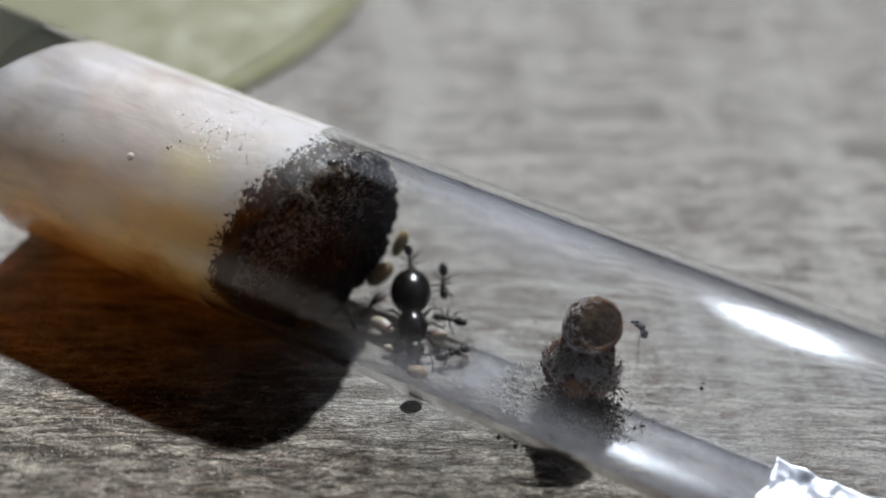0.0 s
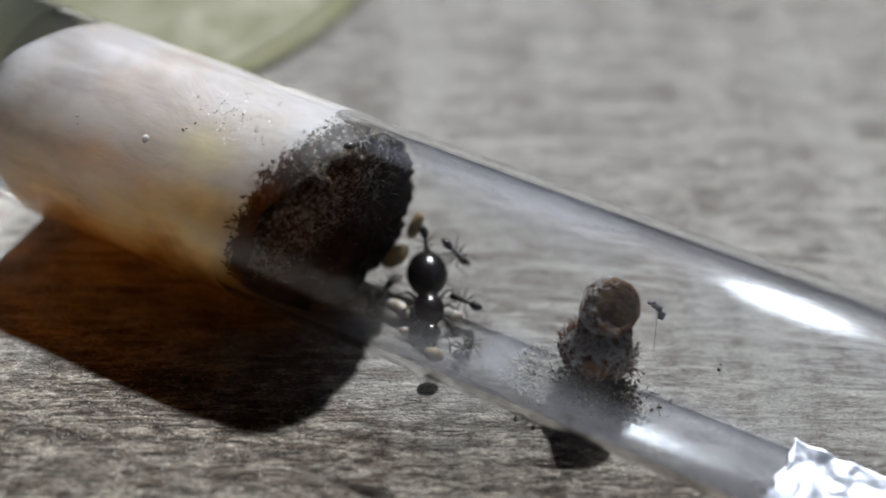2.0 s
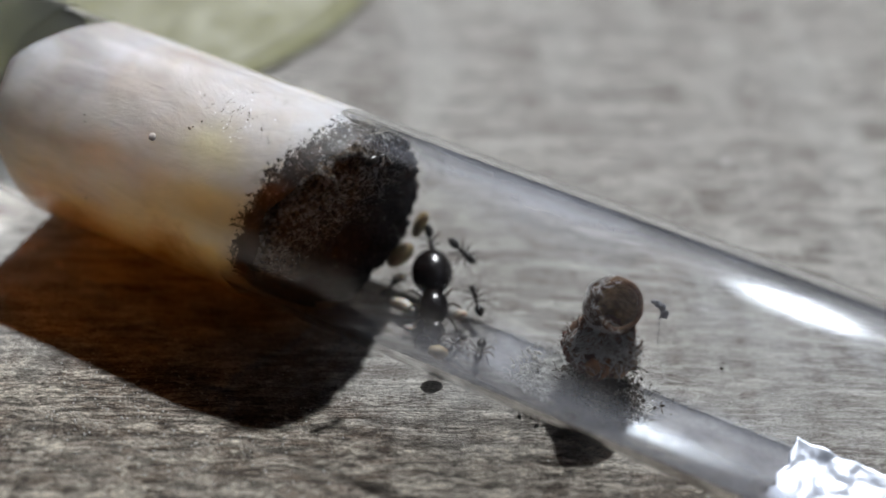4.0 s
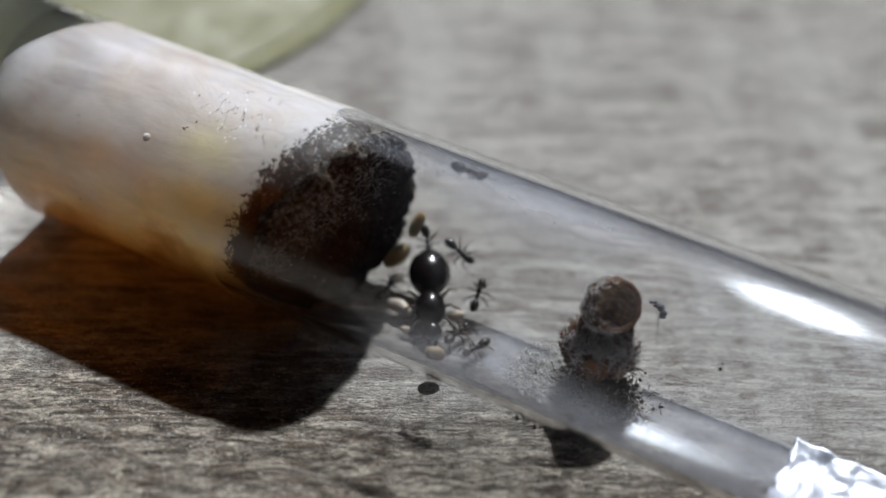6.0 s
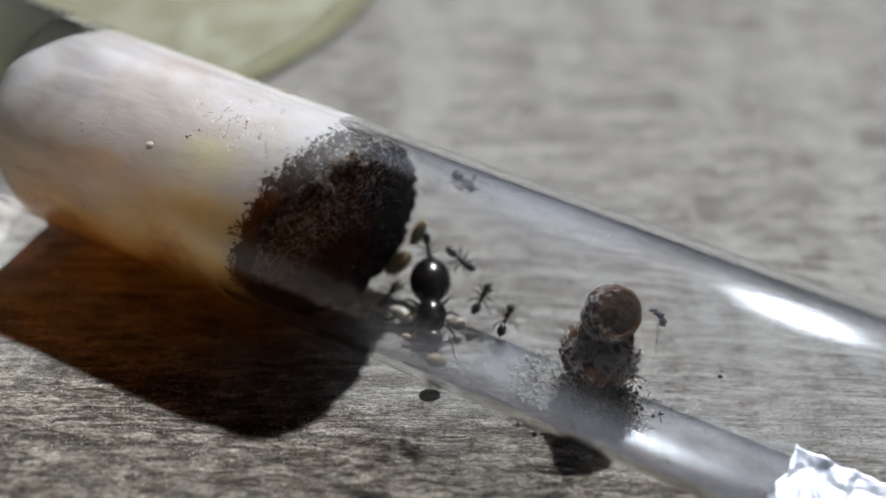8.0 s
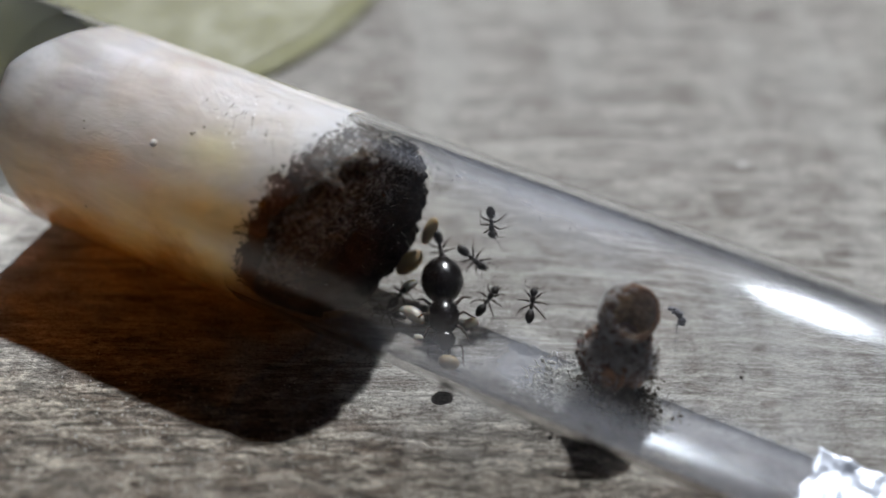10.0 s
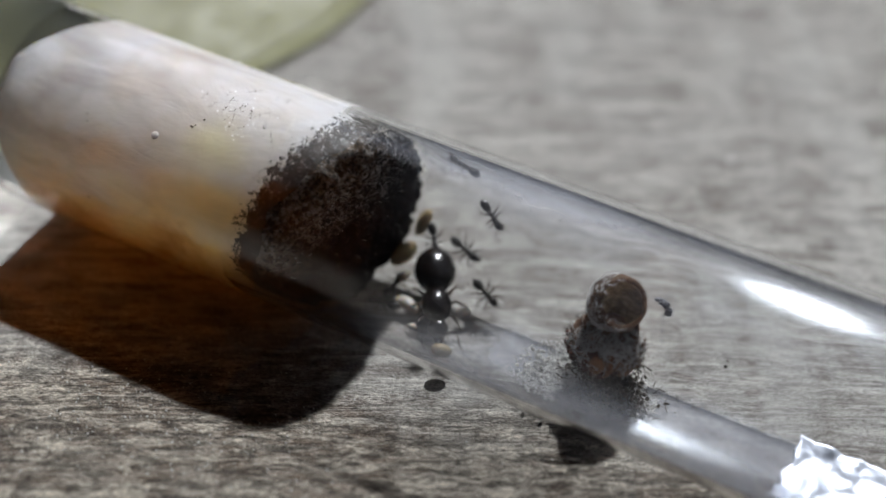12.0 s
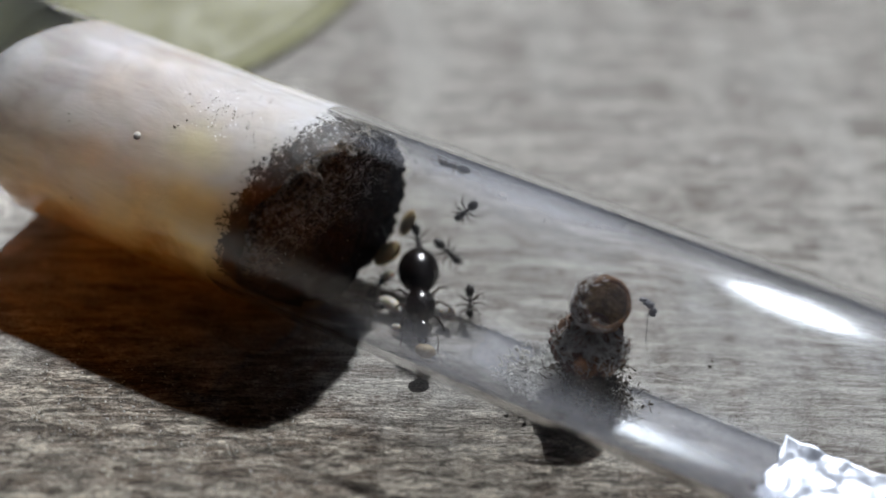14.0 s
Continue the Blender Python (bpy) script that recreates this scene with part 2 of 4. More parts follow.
def cotton_material():
    m = Nodes("wet_cotton")
    x, y, z = m.xyz()
    clouds = m.noise(m.mapped((110, 110, 110)), 1.0, 5, 0.6, 0.4)
    fibre = m.noise(m.mapped((500, 1900, 1900), (20, 10, 30)), 1.0, 6, 0.7, 1.2)
    ragged = m.noise(m.mapped((520, 520, 520), (0, 0, 0), (2, 6, 1)), 1.0, 8, 0.75)

    def patch(centre, radii, wobble, inner, outer, most):
        """A ragged stain round a point, in millimetres."""
        d = 0.0
        for axis, c, r in zip((x, y, z), centre, radii):
            q = m.math("MULTIPLY", m.math("SUBTRACT", axis, c * MM), 1 / (r * MM))
            d = m.math("ADD", d, m.math("MULTIPLY", q, q))
        d = m.math("ADD", m.math("SQRT", d), m.math("MULTIPLY", m.math("SUBTRACT", m.mix(0.5, clouds, ragged), 0.5), wobble))
        return m.ramp(d, (inner, most), (outer, 0.0))

    # tan stain that has soaked up from below
    low = m.math("ADD", m.math("MULTIPLY", m.math("ADD", z, m.math("MULTIPLY", y, 0.45)), -1 / (14.4 * MM)), m.math("ADD", m.math("MULTIPLY", clouds, 0.80), 0.045))
    low = m.math("ADD", low, m.math("MULTIPLY", m.math("ADD", x, 22 * MM), 0.006 / MM))
    low = m.math("ADD", low, m.math("MULTIPLY", m.math("SUBTRACT", ragged, 0.5), 0.30))
    white = m.mix(m.ramp(clouds, (0.42, 0.0), (0.60, 1.0)), (0.63, 0.63, 0.66), (0.58, 0.555, 0.54))
    lumps = m.noise(m.mapped((240, 330, 330), (0, 0, 25), (9, 1, 3)), 1.0, 4, 0.6, 0.9)
    white = m.mix(m.ramp(lumps, (0.46, 0.0), (0.62, 0.35)), white, (0.52, 0.46, 0.41))
    stain = m.ramp(low, (0.28, 0.0), (0.70, 1.0))
    tone = m.mix(stain, white, m.ramp(low, (0.45, (0.84, 0.77, 0.69)), (0.70, (0.80, 0.66, 0.48)), (0.96, (0.34, 0.23, 0.11))))
    # orange and brown soak behind the mould, a pale yellow patch above it
    tone = m.mix(patch((-16.4, -6.9, 3.0), (4.6, 3.2, 2.1), 1.5, 0.35, 1.25, 0.55), tone, (0.66, 0.46, 0.23))
    tone = m.mix(patch((-21.0, -7.1, 2.2), (2.2, 3.0, 2.3), 1.6, 0.3, 1.2, 0.35), tone, (0.70, 0.52, 0.33))
    tone = m.mix(patch((-18.0, -4.4, 6.1), (3.4, 2.8, 2.2), 2.6, 0.1, 1.3, 0.55), tone, (0.72, 0.68, 0.42))
    tone = m.mix(patch((-26.5, -6.6, 3.6), (3.2, 3.0, 1.8), 2.0, 0.3, 1.2, 0.22), tone, (0.72, 0.57, 0.45))
    strands = m.noise(m.mapped((260, 1300, 1300), (0, 15, 35), (5, 5, 1)), 1.0, 6, 0.7, 1.6)
    tone = m.mix(m.ramp(strands, (0.36, 0.16), (0.60, 0.0)), tone, m.mix(1.0, tone, (0.58, 0.52, 0.46), "MULTIPLY"))
    # black mould creeping back from the end, most of all along the top
    gap = m.math("SUBTRACT", m.math("ADD", m.math("ADD", m.math("MULTIPLY", y, 0.286), m.math("MULTIPLY", z, 0.03)), m.math("MULTIPLY", m.math("MULTIPLY", z, z), 0.033 / MM)), m.math("ADD", x, 10.4 * MM))
    spots = m.noise(m.mapped((2300, 2300, 2300), (10, 0, 20), (3, 3, 8)), 1.0, 5, 0.75)
    up = m.ramp(m.math("MULTIPLY", z, 1 / (7.4 * MM)), (0.2, 0.0), (0.92, 1.0))
    reach = m.math("ADD", 2.0 * MM, m.math("MULTIPLY", up, 1.0 * MM))
    far = m.math("ADD", m.math("DIVIDE", gap, reach), m.math("MULTIPLY", m.math("SUBTRACT", ragged, 0.5), 1.2))
    tone = m.mix(m.ramp(far, (0.7, 0.7), (1.35, 0.0)), tone, m.mix(m.ramp(low, (0.25, 0.0), (0.6, 1.0)), (0.58, 0.55, 0.52), (0.36, 0.25, 0.14)))
    solid = m.math("ADD", m.math("SUBTRACT", 1.12, m.math("MULTIPLY", far, 0.68)), m.math("MULTIPLY", m.math("SUBTRACT", spots, 0.5), 1.5))
    tone = m.mix(m.ramp(solid, (0.42, 0.0), (0.54, 0.95)), tone, m.ramp(ragged, (0.42, (0.008, 0.007, 0.007)), (0.60, (0.045, 0.034, 0.027))))
    # grey fluff standing in the mould along the top
    fluff = m.noise(m.mapped((3000, 3000, 3000), (0, 0, 0), (7, 3, 3)), 1.0, 4, 0.7)
    mottle = m.mix(1.0, m.math("MULTIPLY", m.ramp(fluff, (0.52, 0.0), (0.66, 0.85)), m.ramp(ragged, (0.44, 0.15), (0.58, 1.0))), m.mix(1.0, up, m.ramp(far, (0.9, 1.0), (1.3, 0.0)), "MULTIPLY"), "MULTIPLY")
    tone = m.mix(mottle, tone, (0.50, 0.50, 0.52))
    m.set(Base_Color=tone, Roughness=m.ramp(fibre, (0.3, 0.75), (0.7, 0.35)), Subsurface_Weight=m.ramp(far, (0.6, 0.1), (1.3, 0.90)), Subsurface_Radius=(27 * MM, 26 * MM, 22 * MM), Subsurface_Scale=1.0)
    m.bump(m.math("ADD", m.math("MULTIPLY", clouds, 3.0), m.math("MULTIPLY", fibre, 0.4)), 0.6, 0.30)
    # soaked through, so that some sunlight passes, tinted by the stain
    leak = m.noise(m.mapped((160, 420, 420), (0, 0, 0), (4, 4, 4)), 1.0, 4, 0.6, 0.5)
    through_it = m.shader("ShaderNodeBsdfTransparent", Color=(1.0, 0.52, 0.16))
    end = m.ramp(m.math("MULTIPLY", m.math("ADD", x, 32 * MM), 1 / (20 * MM)), (0.0, 1.0), (0.6, 0.6), (1.0, 0.30))
    return m.surface(m.mix_shader(m.mix(1.0, m.ramp(leak, (0.36, 0.16), (0.66, 0.44)), end, "MULTIPLY"), m.bsdf.outputs[0], through_it))


def mould_material():
    m = Nodes("black_mould")
    x, y, z = m.xyz()
    big = m.noise(m.mapped((230, 230, 230)), 1.0, 6, 0.7, 0.8)
    grit = m.noise(m.mapped((3200, 3200, 3200)), 1.0, 4, 0.7)
    fuzz = m.noise(m.mapped((1900, 1900, 1900), (0, 0, 0), (6, 2, 5)), 1.0, 6, 0.75, 0.3)
    brown = m.noise(m.mapped((150, 150, 150), (0, 0, 0), (4, 1, 2)), 1.0, 4, 0.6)
    tone = m.ramp(big, (0.40, (0.008, 0.007, 0.006)), (0.56, (0.018, 0.015, 0.013)), (0.72, (0.060, 0.050, 0.042)))
    # damp brown cotton still shows towards the upper near side, grey fluff along the top
    top = m.math("ADD", m.math("MULTIPLY", z, 1 / (9 * MM)), m.math("ADD", m.math("MULTIPLY", y, -0.25 / (9 * MM)), m.math("MULTIPLY", m.math("SUBTRACT", brown, 0.5), 0.9)))
    tan = m.math("ADD", m.math("MULTIPLY", y, -1 / (13 * MM)), m.math("ADD", m.math("MULTIPLY", z, 0.8 / (13 * MM)), m.math("MULTIPLY", m.math("SUBTRACT", brown, 0.5), 1.0)))
    tone = m.mix(m.ramp(tan, (0.08, 0.0), (0.55, 0.8)), tone, m.ramp(fuzz, (0.40, (0.10, 0.065, 0.040)), (0.62, (0.42, 0.31, 0.22))))
    tone = m.mix(m.mix(1.0, m.ramp(top, (-0.15, 0.0), (0.45, 1.0)), m.ramp(fuzz, (0.47, 0.0), (0.62, 0.85)), "MULTIPLY"), tone, (0.52, 0.51, 0.51))
    tone = m.mix(m.ramp(fuzz, (0.60, 0.0), (0.74, 0.35)), tone, (0.30, 0.27, 0.25))
    tone = m.mix(m.ramp(grit, (0.50, 0.0), (0.60, 0.9)), tone, (0.009, 0.008, 0.008))
    m.set(Base_Color=tone, Roughness=m.ramp(grit, (0.3, 0.9), (0.7, 0.6)), Specular_IOR_Level=0.25)
    m.bump(m.math("ADD", grit, fuzz), 1.0, 0.25)
    # a little tinted light soaks through
    return m.surface(m.mix_shader(0.05, m.bsdf.outputs[0], m.shader("ShaderNodeBsdfTransparent", Color=(1.0, 0.52, 0.16))))


def glass_material():
    m = Nodes("test_tube_glass")
    glass = m.shader("ShaderNodeBsdfGlass", Color=(1.0, 1.0, 1.0), Roughness=0.0, IOR=1.46)
    smear = m.noise(m.mapped((40, 160, 160), (0, 0, 0), (1, 2, 3)), 1.0, 4, 0.6)
    sheen = m.tree.nodes.new("ShaderNodeBsdfGlossy")
    sheen.distribution = "BECKMANN"
    sheen.inputs["Roughness"].default_value = 0.19
    sheen.inputs["Anisotropy"].default_value = -0.6
    wiped = m.tree.nodes.new("ShaderNodeTangent")
    wiped.direction_type, wiped.axis = "RADIAL", "X"
    m.put(sheen.inputs["Tangent"], wiped.outputs[0])
    sheen.inputs["Color"].default_value = (0.84, 0.91, 1.0, 1)
    outer = m.surface(m.mix_shader(m.ramp(smear, (0.3, 0.011), (0.7, 0.021)), glass, sheen.outputs[0]))
    n = Nodes("test_tube_glass_inside")
    return outer, n.surface(n.shader("ShaderNodeBsdfGlass", Color=(1.0, 1.0, 1.0), Roughness=0.0, IOR=1.46))
def film_material():
    """Condensation inside the glass, thickest along its upper far side and its lower near side; its veil and dark
    edge-on gloss also stand in for the tube's shade and sheen.
    """
    m = Nodes("condensation_shade_film")
    x, y, z = m.xyz()
    soft = m.noise(m.mapped((110, 170, 170)), 1.0, 4, 0.6, 0.3)
    drops = m.noise(m.mapped((2600, 2600, 2600)), 1.0, 3, 0.7)

    def along(phi):
        p = radians(phi)
        return m.math("MULTIPLY", m.math("ADD", m.math("MULTIPLY", y, math.sin(p)), m.math("MULTIPLY", z, -math.cos(p))), 1 / (R_IN * MM))

    def reach(*stops):
        return m.ramp(m.math("MULTIPLY", m.math("ADD", x, 10 * MM), 1 / (60 * MM)), *[((a + 10) / 60, v) for a, v in stops])

    # the upper veil also stands in for the pale sky reflection along the top
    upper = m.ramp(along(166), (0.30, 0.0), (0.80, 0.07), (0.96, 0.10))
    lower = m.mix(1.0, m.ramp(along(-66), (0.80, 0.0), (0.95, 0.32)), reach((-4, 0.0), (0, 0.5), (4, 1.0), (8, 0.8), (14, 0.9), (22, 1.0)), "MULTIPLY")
    # milky patch near the ants; its far stretch paints a bluish sheen on the floor
    pool_sheen = m.mix(1.0, m.ramp(along(4), (0.93, 0.0), (0.985, 0.52)), reach((0.5, 0.0), (3.5, 1.0), (6.0, 0.9), (8, 0.05), (13, 0.05), (16, 0.7), (22, 1.0)), "MULTIPLY")
    # haze that also dims the sun, for the shade of the clear tube
    mist_shade = m.mix(1.0, m.ramp(along(128), (0.50, 0.0), (0.92, 0.30)), reach((-9, 0.0), (-5, 1.0), (7, 1.0), (15, 0.2)), "MULTIPLY")
    lower = m.mix(1.0, lower, mist_shade, "ADD")
    veil = m.mix(1.0, m.mix(1.0, upper, reach((-5, 0.0), (4, 1.0)), "MULTIPLY"), m.mix(1.0, lower, pool_sheen, "ADD"), "ADD")
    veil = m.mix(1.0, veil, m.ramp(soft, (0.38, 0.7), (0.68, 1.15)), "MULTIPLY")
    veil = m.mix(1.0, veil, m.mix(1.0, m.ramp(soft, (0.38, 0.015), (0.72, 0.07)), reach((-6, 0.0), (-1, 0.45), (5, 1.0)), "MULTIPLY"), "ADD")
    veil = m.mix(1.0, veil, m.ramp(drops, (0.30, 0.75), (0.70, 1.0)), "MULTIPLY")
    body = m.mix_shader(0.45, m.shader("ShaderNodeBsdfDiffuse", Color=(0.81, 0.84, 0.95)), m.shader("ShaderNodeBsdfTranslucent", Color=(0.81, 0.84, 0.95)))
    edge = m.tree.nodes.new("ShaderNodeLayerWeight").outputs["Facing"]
    # dark gloss stands in for the glass wall's own shadow and dark rim
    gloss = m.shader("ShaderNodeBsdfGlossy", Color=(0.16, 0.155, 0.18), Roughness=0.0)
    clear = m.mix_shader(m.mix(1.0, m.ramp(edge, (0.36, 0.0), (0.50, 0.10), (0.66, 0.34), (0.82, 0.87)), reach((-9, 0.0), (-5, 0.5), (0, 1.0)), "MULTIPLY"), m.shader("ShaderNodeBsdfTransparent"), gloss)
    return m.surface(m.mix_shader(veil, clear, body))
def thin_shell_material(name, dark, light, clear):
    """Thin chitin that lets some light through, tinted."""
    m = Nodes(name)
    a = m.noise(m.mapped((480, 480, 480)), 1.0, 6, 0.7, 0.5)
    b = m.noise(m.mapped((2600, 2600, 2600), (0, 0, 0), (3, 1, 2)), 1.0, 4, 0.65)
    tone = m.mix(m.ramp(b, (0.42, 0.55), (0.60, 0.0)), m.ramp(a, (0.38, dark), (0.62, light)), dark)
    m.set(Base_Color=tone, Roughness=m.ramp(b, (0.3, 0.55), (0.7, 0.3)))
    m.bump(m.math("ADD", a, b), 0.5, 0.15)
    lit = m.mix_shader(0.28, m.bsdf.outputs[0], m.shader("ShaderNodeBsdfTranslucent", Color=tone))
    return m.surface(m.mix_shader(m.ramp(a, (0.35, clear * 0.4), (0.65, clear)), lit, m.shader("ShaderNodeBsdfTransparent", Color=light)))


def water_material():
    m = Nodes("water")
    return m.surface(m.shader("ShaderNodeBsdfGlass", Color=(0.97, 0.98, 0.97), Roughness=0.32, IOR=1.33))


def chitin(name, dark, warm, rough=0.22):
    m = Nodes(name)
    patch = m.noise(m.mapped((900, 900, 900)), 1.0, 3, 0.5)
    hair = m.noise(m.mapped((3000, 9000, 9000)), 1.0, 4, 0.7)
    m.set(Base_Color=m.mix(m.ramp(patch, (0.35, 0.0), (0.7, 1.0)), dark, warm), Roughness=m.ramp(hair, (0.3, rough), (0.7, rough + 0.16)), Specular_IOR_Level=0.6, Coat_Weight=0.25, Coat_Roughness=0.15)
    m.bump(hair, 0.15, 0.03)
    return m.mat


def plain(name, dark, light, scale=900, rough=0.6, bump=0.3, depth=0.1, **more):
    m = Nodes(name)
    a = m.noise(m.mapped((scale, scale, scale)), 1.0, 5, 0.65, 0.4)
    b = m.noise(m.mapped((scale * 6, scale * 6, scale * 6), (0, 0, 0), (3, 1, 2)), 1.0, 4, 0.6)
    tone = m.mix(m.ramp(b, (0.4, 0.0), (0.7, 0.45)), m.ramp(a, (0.32, dark), (0.68, light)), dark)
    m.set(Base_Color=tone, Roughness=m.ramp(b, (0.3, min(1, rough + 0.15)), (0.7, rough - 0.1)), **more)
    m.bump(b, bump, depth)
    return m.mat


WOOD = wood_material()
SEAM, GRAIN = 89.0, 4.0
COTTON = cotton_material()
MOULD = mould_material()
GLASS, GLASS_INNER = glass_material()
FILM = film_material()
WATER = water_material()
QUEEN = chitin("queen_chitin", (0.005, 0.004, 0.004), (0.012, 0.007, 0.006), 0.16)
WORKER = chitin("worker_chitin", (0.014, 0.011, 0.009), (0.035, 0.024, 0.018), 0.28)
LEG = chitin("leg_chitin", (0.030, 0.017, 0.010), (0.075, 0.040, 0.022), 0.35)
COCOON = plain("cocoon_silk", (0.25, 0.18, 0.085), (0.42, 0.32, 0.17), 700, 0.5, 0.2, 0.05, Subsurface_Weight=0.5, Subsurface_Radius=(0.5 * MM, 0.3 * MM, 0.15 * MM), Subsurface_Scale=1.0)
LARVA = plain("larva_skin", (0.52, 0.47, 0.41), (0.68, 0.63, 0.57), 600, 0.35, 0.1, 0.05, Subsurface_Weight=0.6, Subsurface_Radius=(0.6 * MM, 0.4 * MM, 0.25 * MM), Subsurface_Scale=1.0)
HUSK = plain("husk_shell", (0.055, 0.026, 0.017), (0.44, 0.26, 0.17), 620, 0.4, 0.6, 0.2)
CUP = thin_shell_material("cup_shell", (0.10, 0.045, 0.026), (0.46, 0.30, 0.19), 0.6)
CUP_IN = thin_shell_material("cup_lining", (0.19, 0.135, 0.06), (0.70, 0.58, 0.32), 0.12)
KNOB = plain("dark_red_knob", (0.045, 0.016, 0.010), (0.19, 0.065, 0.038), 700, 0.3, 0.3, 0.06)
FLUFF = plain("husk_fluff", (0.56, 0.54, 0.52), (0.86, 0.84, 0.82), 900, 0.8, 0.5, 0.1, Subsurface_Weight=0.6, Subsurface_Radius=(0.4 * MM, 0.4 * MM, 0.4 * MM), Subsurface_Scale=1.0)
AMBER = plain("amber_shell", (0.10, 0.042, 0.020), (0.40, 0.18, 0.075), 520, 0.4, 0.4, 0.1)
GRIT = plain("dark_grit", (0.030, 0.023, 0.018), (0.15, 0.125, 0.10), 1200, 0.7, 0.6, 0.1)
ASH = plain("grey_crumbs", (0.46, 0.45, 0.43), (0.84, 0.83, 0.80), 800, 0.75, 0.6, 0.1, Subsurface_Weight=0.6, Subsurface_Radius=(0.4 * MM, 0.4 * MM, 0.4 * MM), Subsurface_Scale=1.0)
DISH = plain("olive_plastic", (0.222, 0.212, 0.115), (0.252, 0.242, 0.138), 60, 0.6, 0.05, 0.1, Subsurface_Weight=0.3, Subsurface_Radius=(2 * MM, 2 * MM, 1 * MM), Subsurface_Scale=1.0)
RIM = plain("yellow_plastic", (0.232, 0.226, 0.112), (0.268, 0.262, 0.135), 60, 0.6, 0.05, 0.1)
FOIL = plain("aluminium_foil", (0.72, 0.76, 0.86), (0.82, 0.86, 0.96), 300, 0.52, 0.25, 0.08, Metallic=1.0)
# kept dark so that the added room bounces little light
PLASTER = plain("wall_plaster", (0.04, 0.036, 0.032), (0.055, 0.05, 0.045), 6, 0.85, 0.1, 1.0)
# near-white colour stands in for sun glints on the droplets
GLEAM = plain("painted_glint", (0.72, 0.73, 0.76), (0.94, 0.94, 0.96), 2000, 0.2, 0.1, 0.02, Specular_IOR_Level=1.0)
LINT = plain("grey_lint", (0.20, 0.20, 0.23), (0.34, 0.34, 0.38), 1500, 0.8, 0.4, 0.05)
# base colour raised to near white so that grains read as sparkles
SAND = plain("quartz_grain", (0.80, 0.79, 0.77), (0.95, 0.94, 0.92), 2000, 0.15, 0.2, 0.02, Specular_IOR_Level=1.0)

# ---- the table, and an added unseen room: floor, walls with a window, ceiling ----
def room():
    table = new("table_top")
    table.matrix_world = pose(-10 * MM, SEAM * MM, 0, 0, 0, GRAIN)
    tagged(table, "table top of grey-brown weathered wooden boards with rough grain", "table top", kind="structure")
    bm = bmesh.new()
    box(bm, (-700, -420, -28), (700, 600, 0))
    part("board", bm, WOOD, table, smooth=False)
    bm = bmesh.new()
    box(bm, (-1900, -2100, -780), (1900, 900, -750))
    tagged(part("floor", bm, PLASTER, smooth=False), "plain grey unseen floor added below the table", "floor", kind="structure")
    bm = bmesh.new()
    box(bm, (-1900, -2100, 1750), (1900, 900, 1800))
    tagged(part("ceiling", bm, PLASTER, smooth=False), "plain grey unseen ceiling added to close in the light", "ceiling", kind="structure")
    # unseen walls; the north opening is cut to limit the sun patch on the table
    walls = {"wall_south": [((-1900, -2200, -780), (1900, -2100, 1800))], "wall_west": [((-2000, -2200, -780), (-1900, 1000, 1800))],
             "wall_east": [((1900, -2200, -780), (2000, 1000, 1800))],
             "wall_north": [((-1900, 900, -780), (-130, 1000, 1800)), ((520, 900, -780), (1900, 1000, 1800)), ((-130, 900, -780), (520, 1000, 480)), ((-130, 900, 1232), (520, 1000, 1800))]}
    for name, boxes in walls.items():
        bm = bmesh.new()
        for lo, hi in boxes:
            box(bm, lo, hi)
        tagged(part(name, bm, PLASTER, smooth=False), "plain grey unseen wall added to close in the light", "wall", kind="structure")
    return table


# ---- the test tube and what fills it ----
def end_plane(y, z):
    """How far along the tube the slanted, hollowed end of the cotton lies."""
    return -10.4 + 0.286 * y + 0.03 * z + 0.033 * z * z


def rim_wave(b):
    """The unevenness of the mouldy end's rim."""
    y, z = math.cos(b), math.sin(b)
    return 0.9 * noise.noise(Vector((y * 1.7, z * 1.7, 9))) + 0.55 * noise.noise(Vector((y * 4.5, z * 4.5, 2))) + 0.3 * noise.noise(Vector((y * 11, z * 11, 5)))


def test_tube():
    bm = bmesh.new()
    outer = [(-96 + R_OUT - R_OUT * math.cos(a), R_OUT * math.sin(a)) for a in [radians(9 * k) for k in range(11)]]
    outer += [(x, R_OUT) for x in (-60, -30, 0, 30, 53)] + [(54.0, R_OUT - 0.15)]
    inner = [(54.0, R_IN + 0.15), (53.0, R_IN)] + [(x, R_IN) for x in (30, 0, -30, -60)]
    inner += [(-95.1 + R_IN - R_IN * math.cos(a), R_IN * math.sin(a)) for a in [radians(9 * k) for k in range(10, -1, -1)]]
    lathe(bm, outer + inner, 160)
    for f in bm.faces:
        c = f.calc_center_median()
        if math.hypot(c.y, c.z) < R_IN + 0.1 and (c.x > -88 or (c + Vector((95.1 - R_IN, 0, 0))).length < R_IN + 0.2):
            f.material_index = 1
    tube = part("test_tube", bm, GLASS)
    tube.data.materials.append(GLASS_INNER)
    tube.matrix_world = TUBE
    tube.visible_shadow = False
    tagged(tube, "clear glass test tube lying on the wooden table", "test tube")
    bm = bmesh.new()
    rows = []
    for i in range(69):
        s = -15 + i * 1.0
        rows.append([bm.verts.new((s, (R_IN - 0.03) * math.sin(b), -(R_IN - 0.03) * math.cos(b))) for b in [radians(3 * k) for k in range(120)]])
    for q, w in zip(rows, rows[1:]):
        for k in range(120):
            bm.faces.new((q[k], q[(k + 1) % 120], w[(k + 1) % 120], w[k]))
    part("condensation", bm, FILM, tube, "milky condensation inside the glass, with stand-in shade and sheen")
    return tube


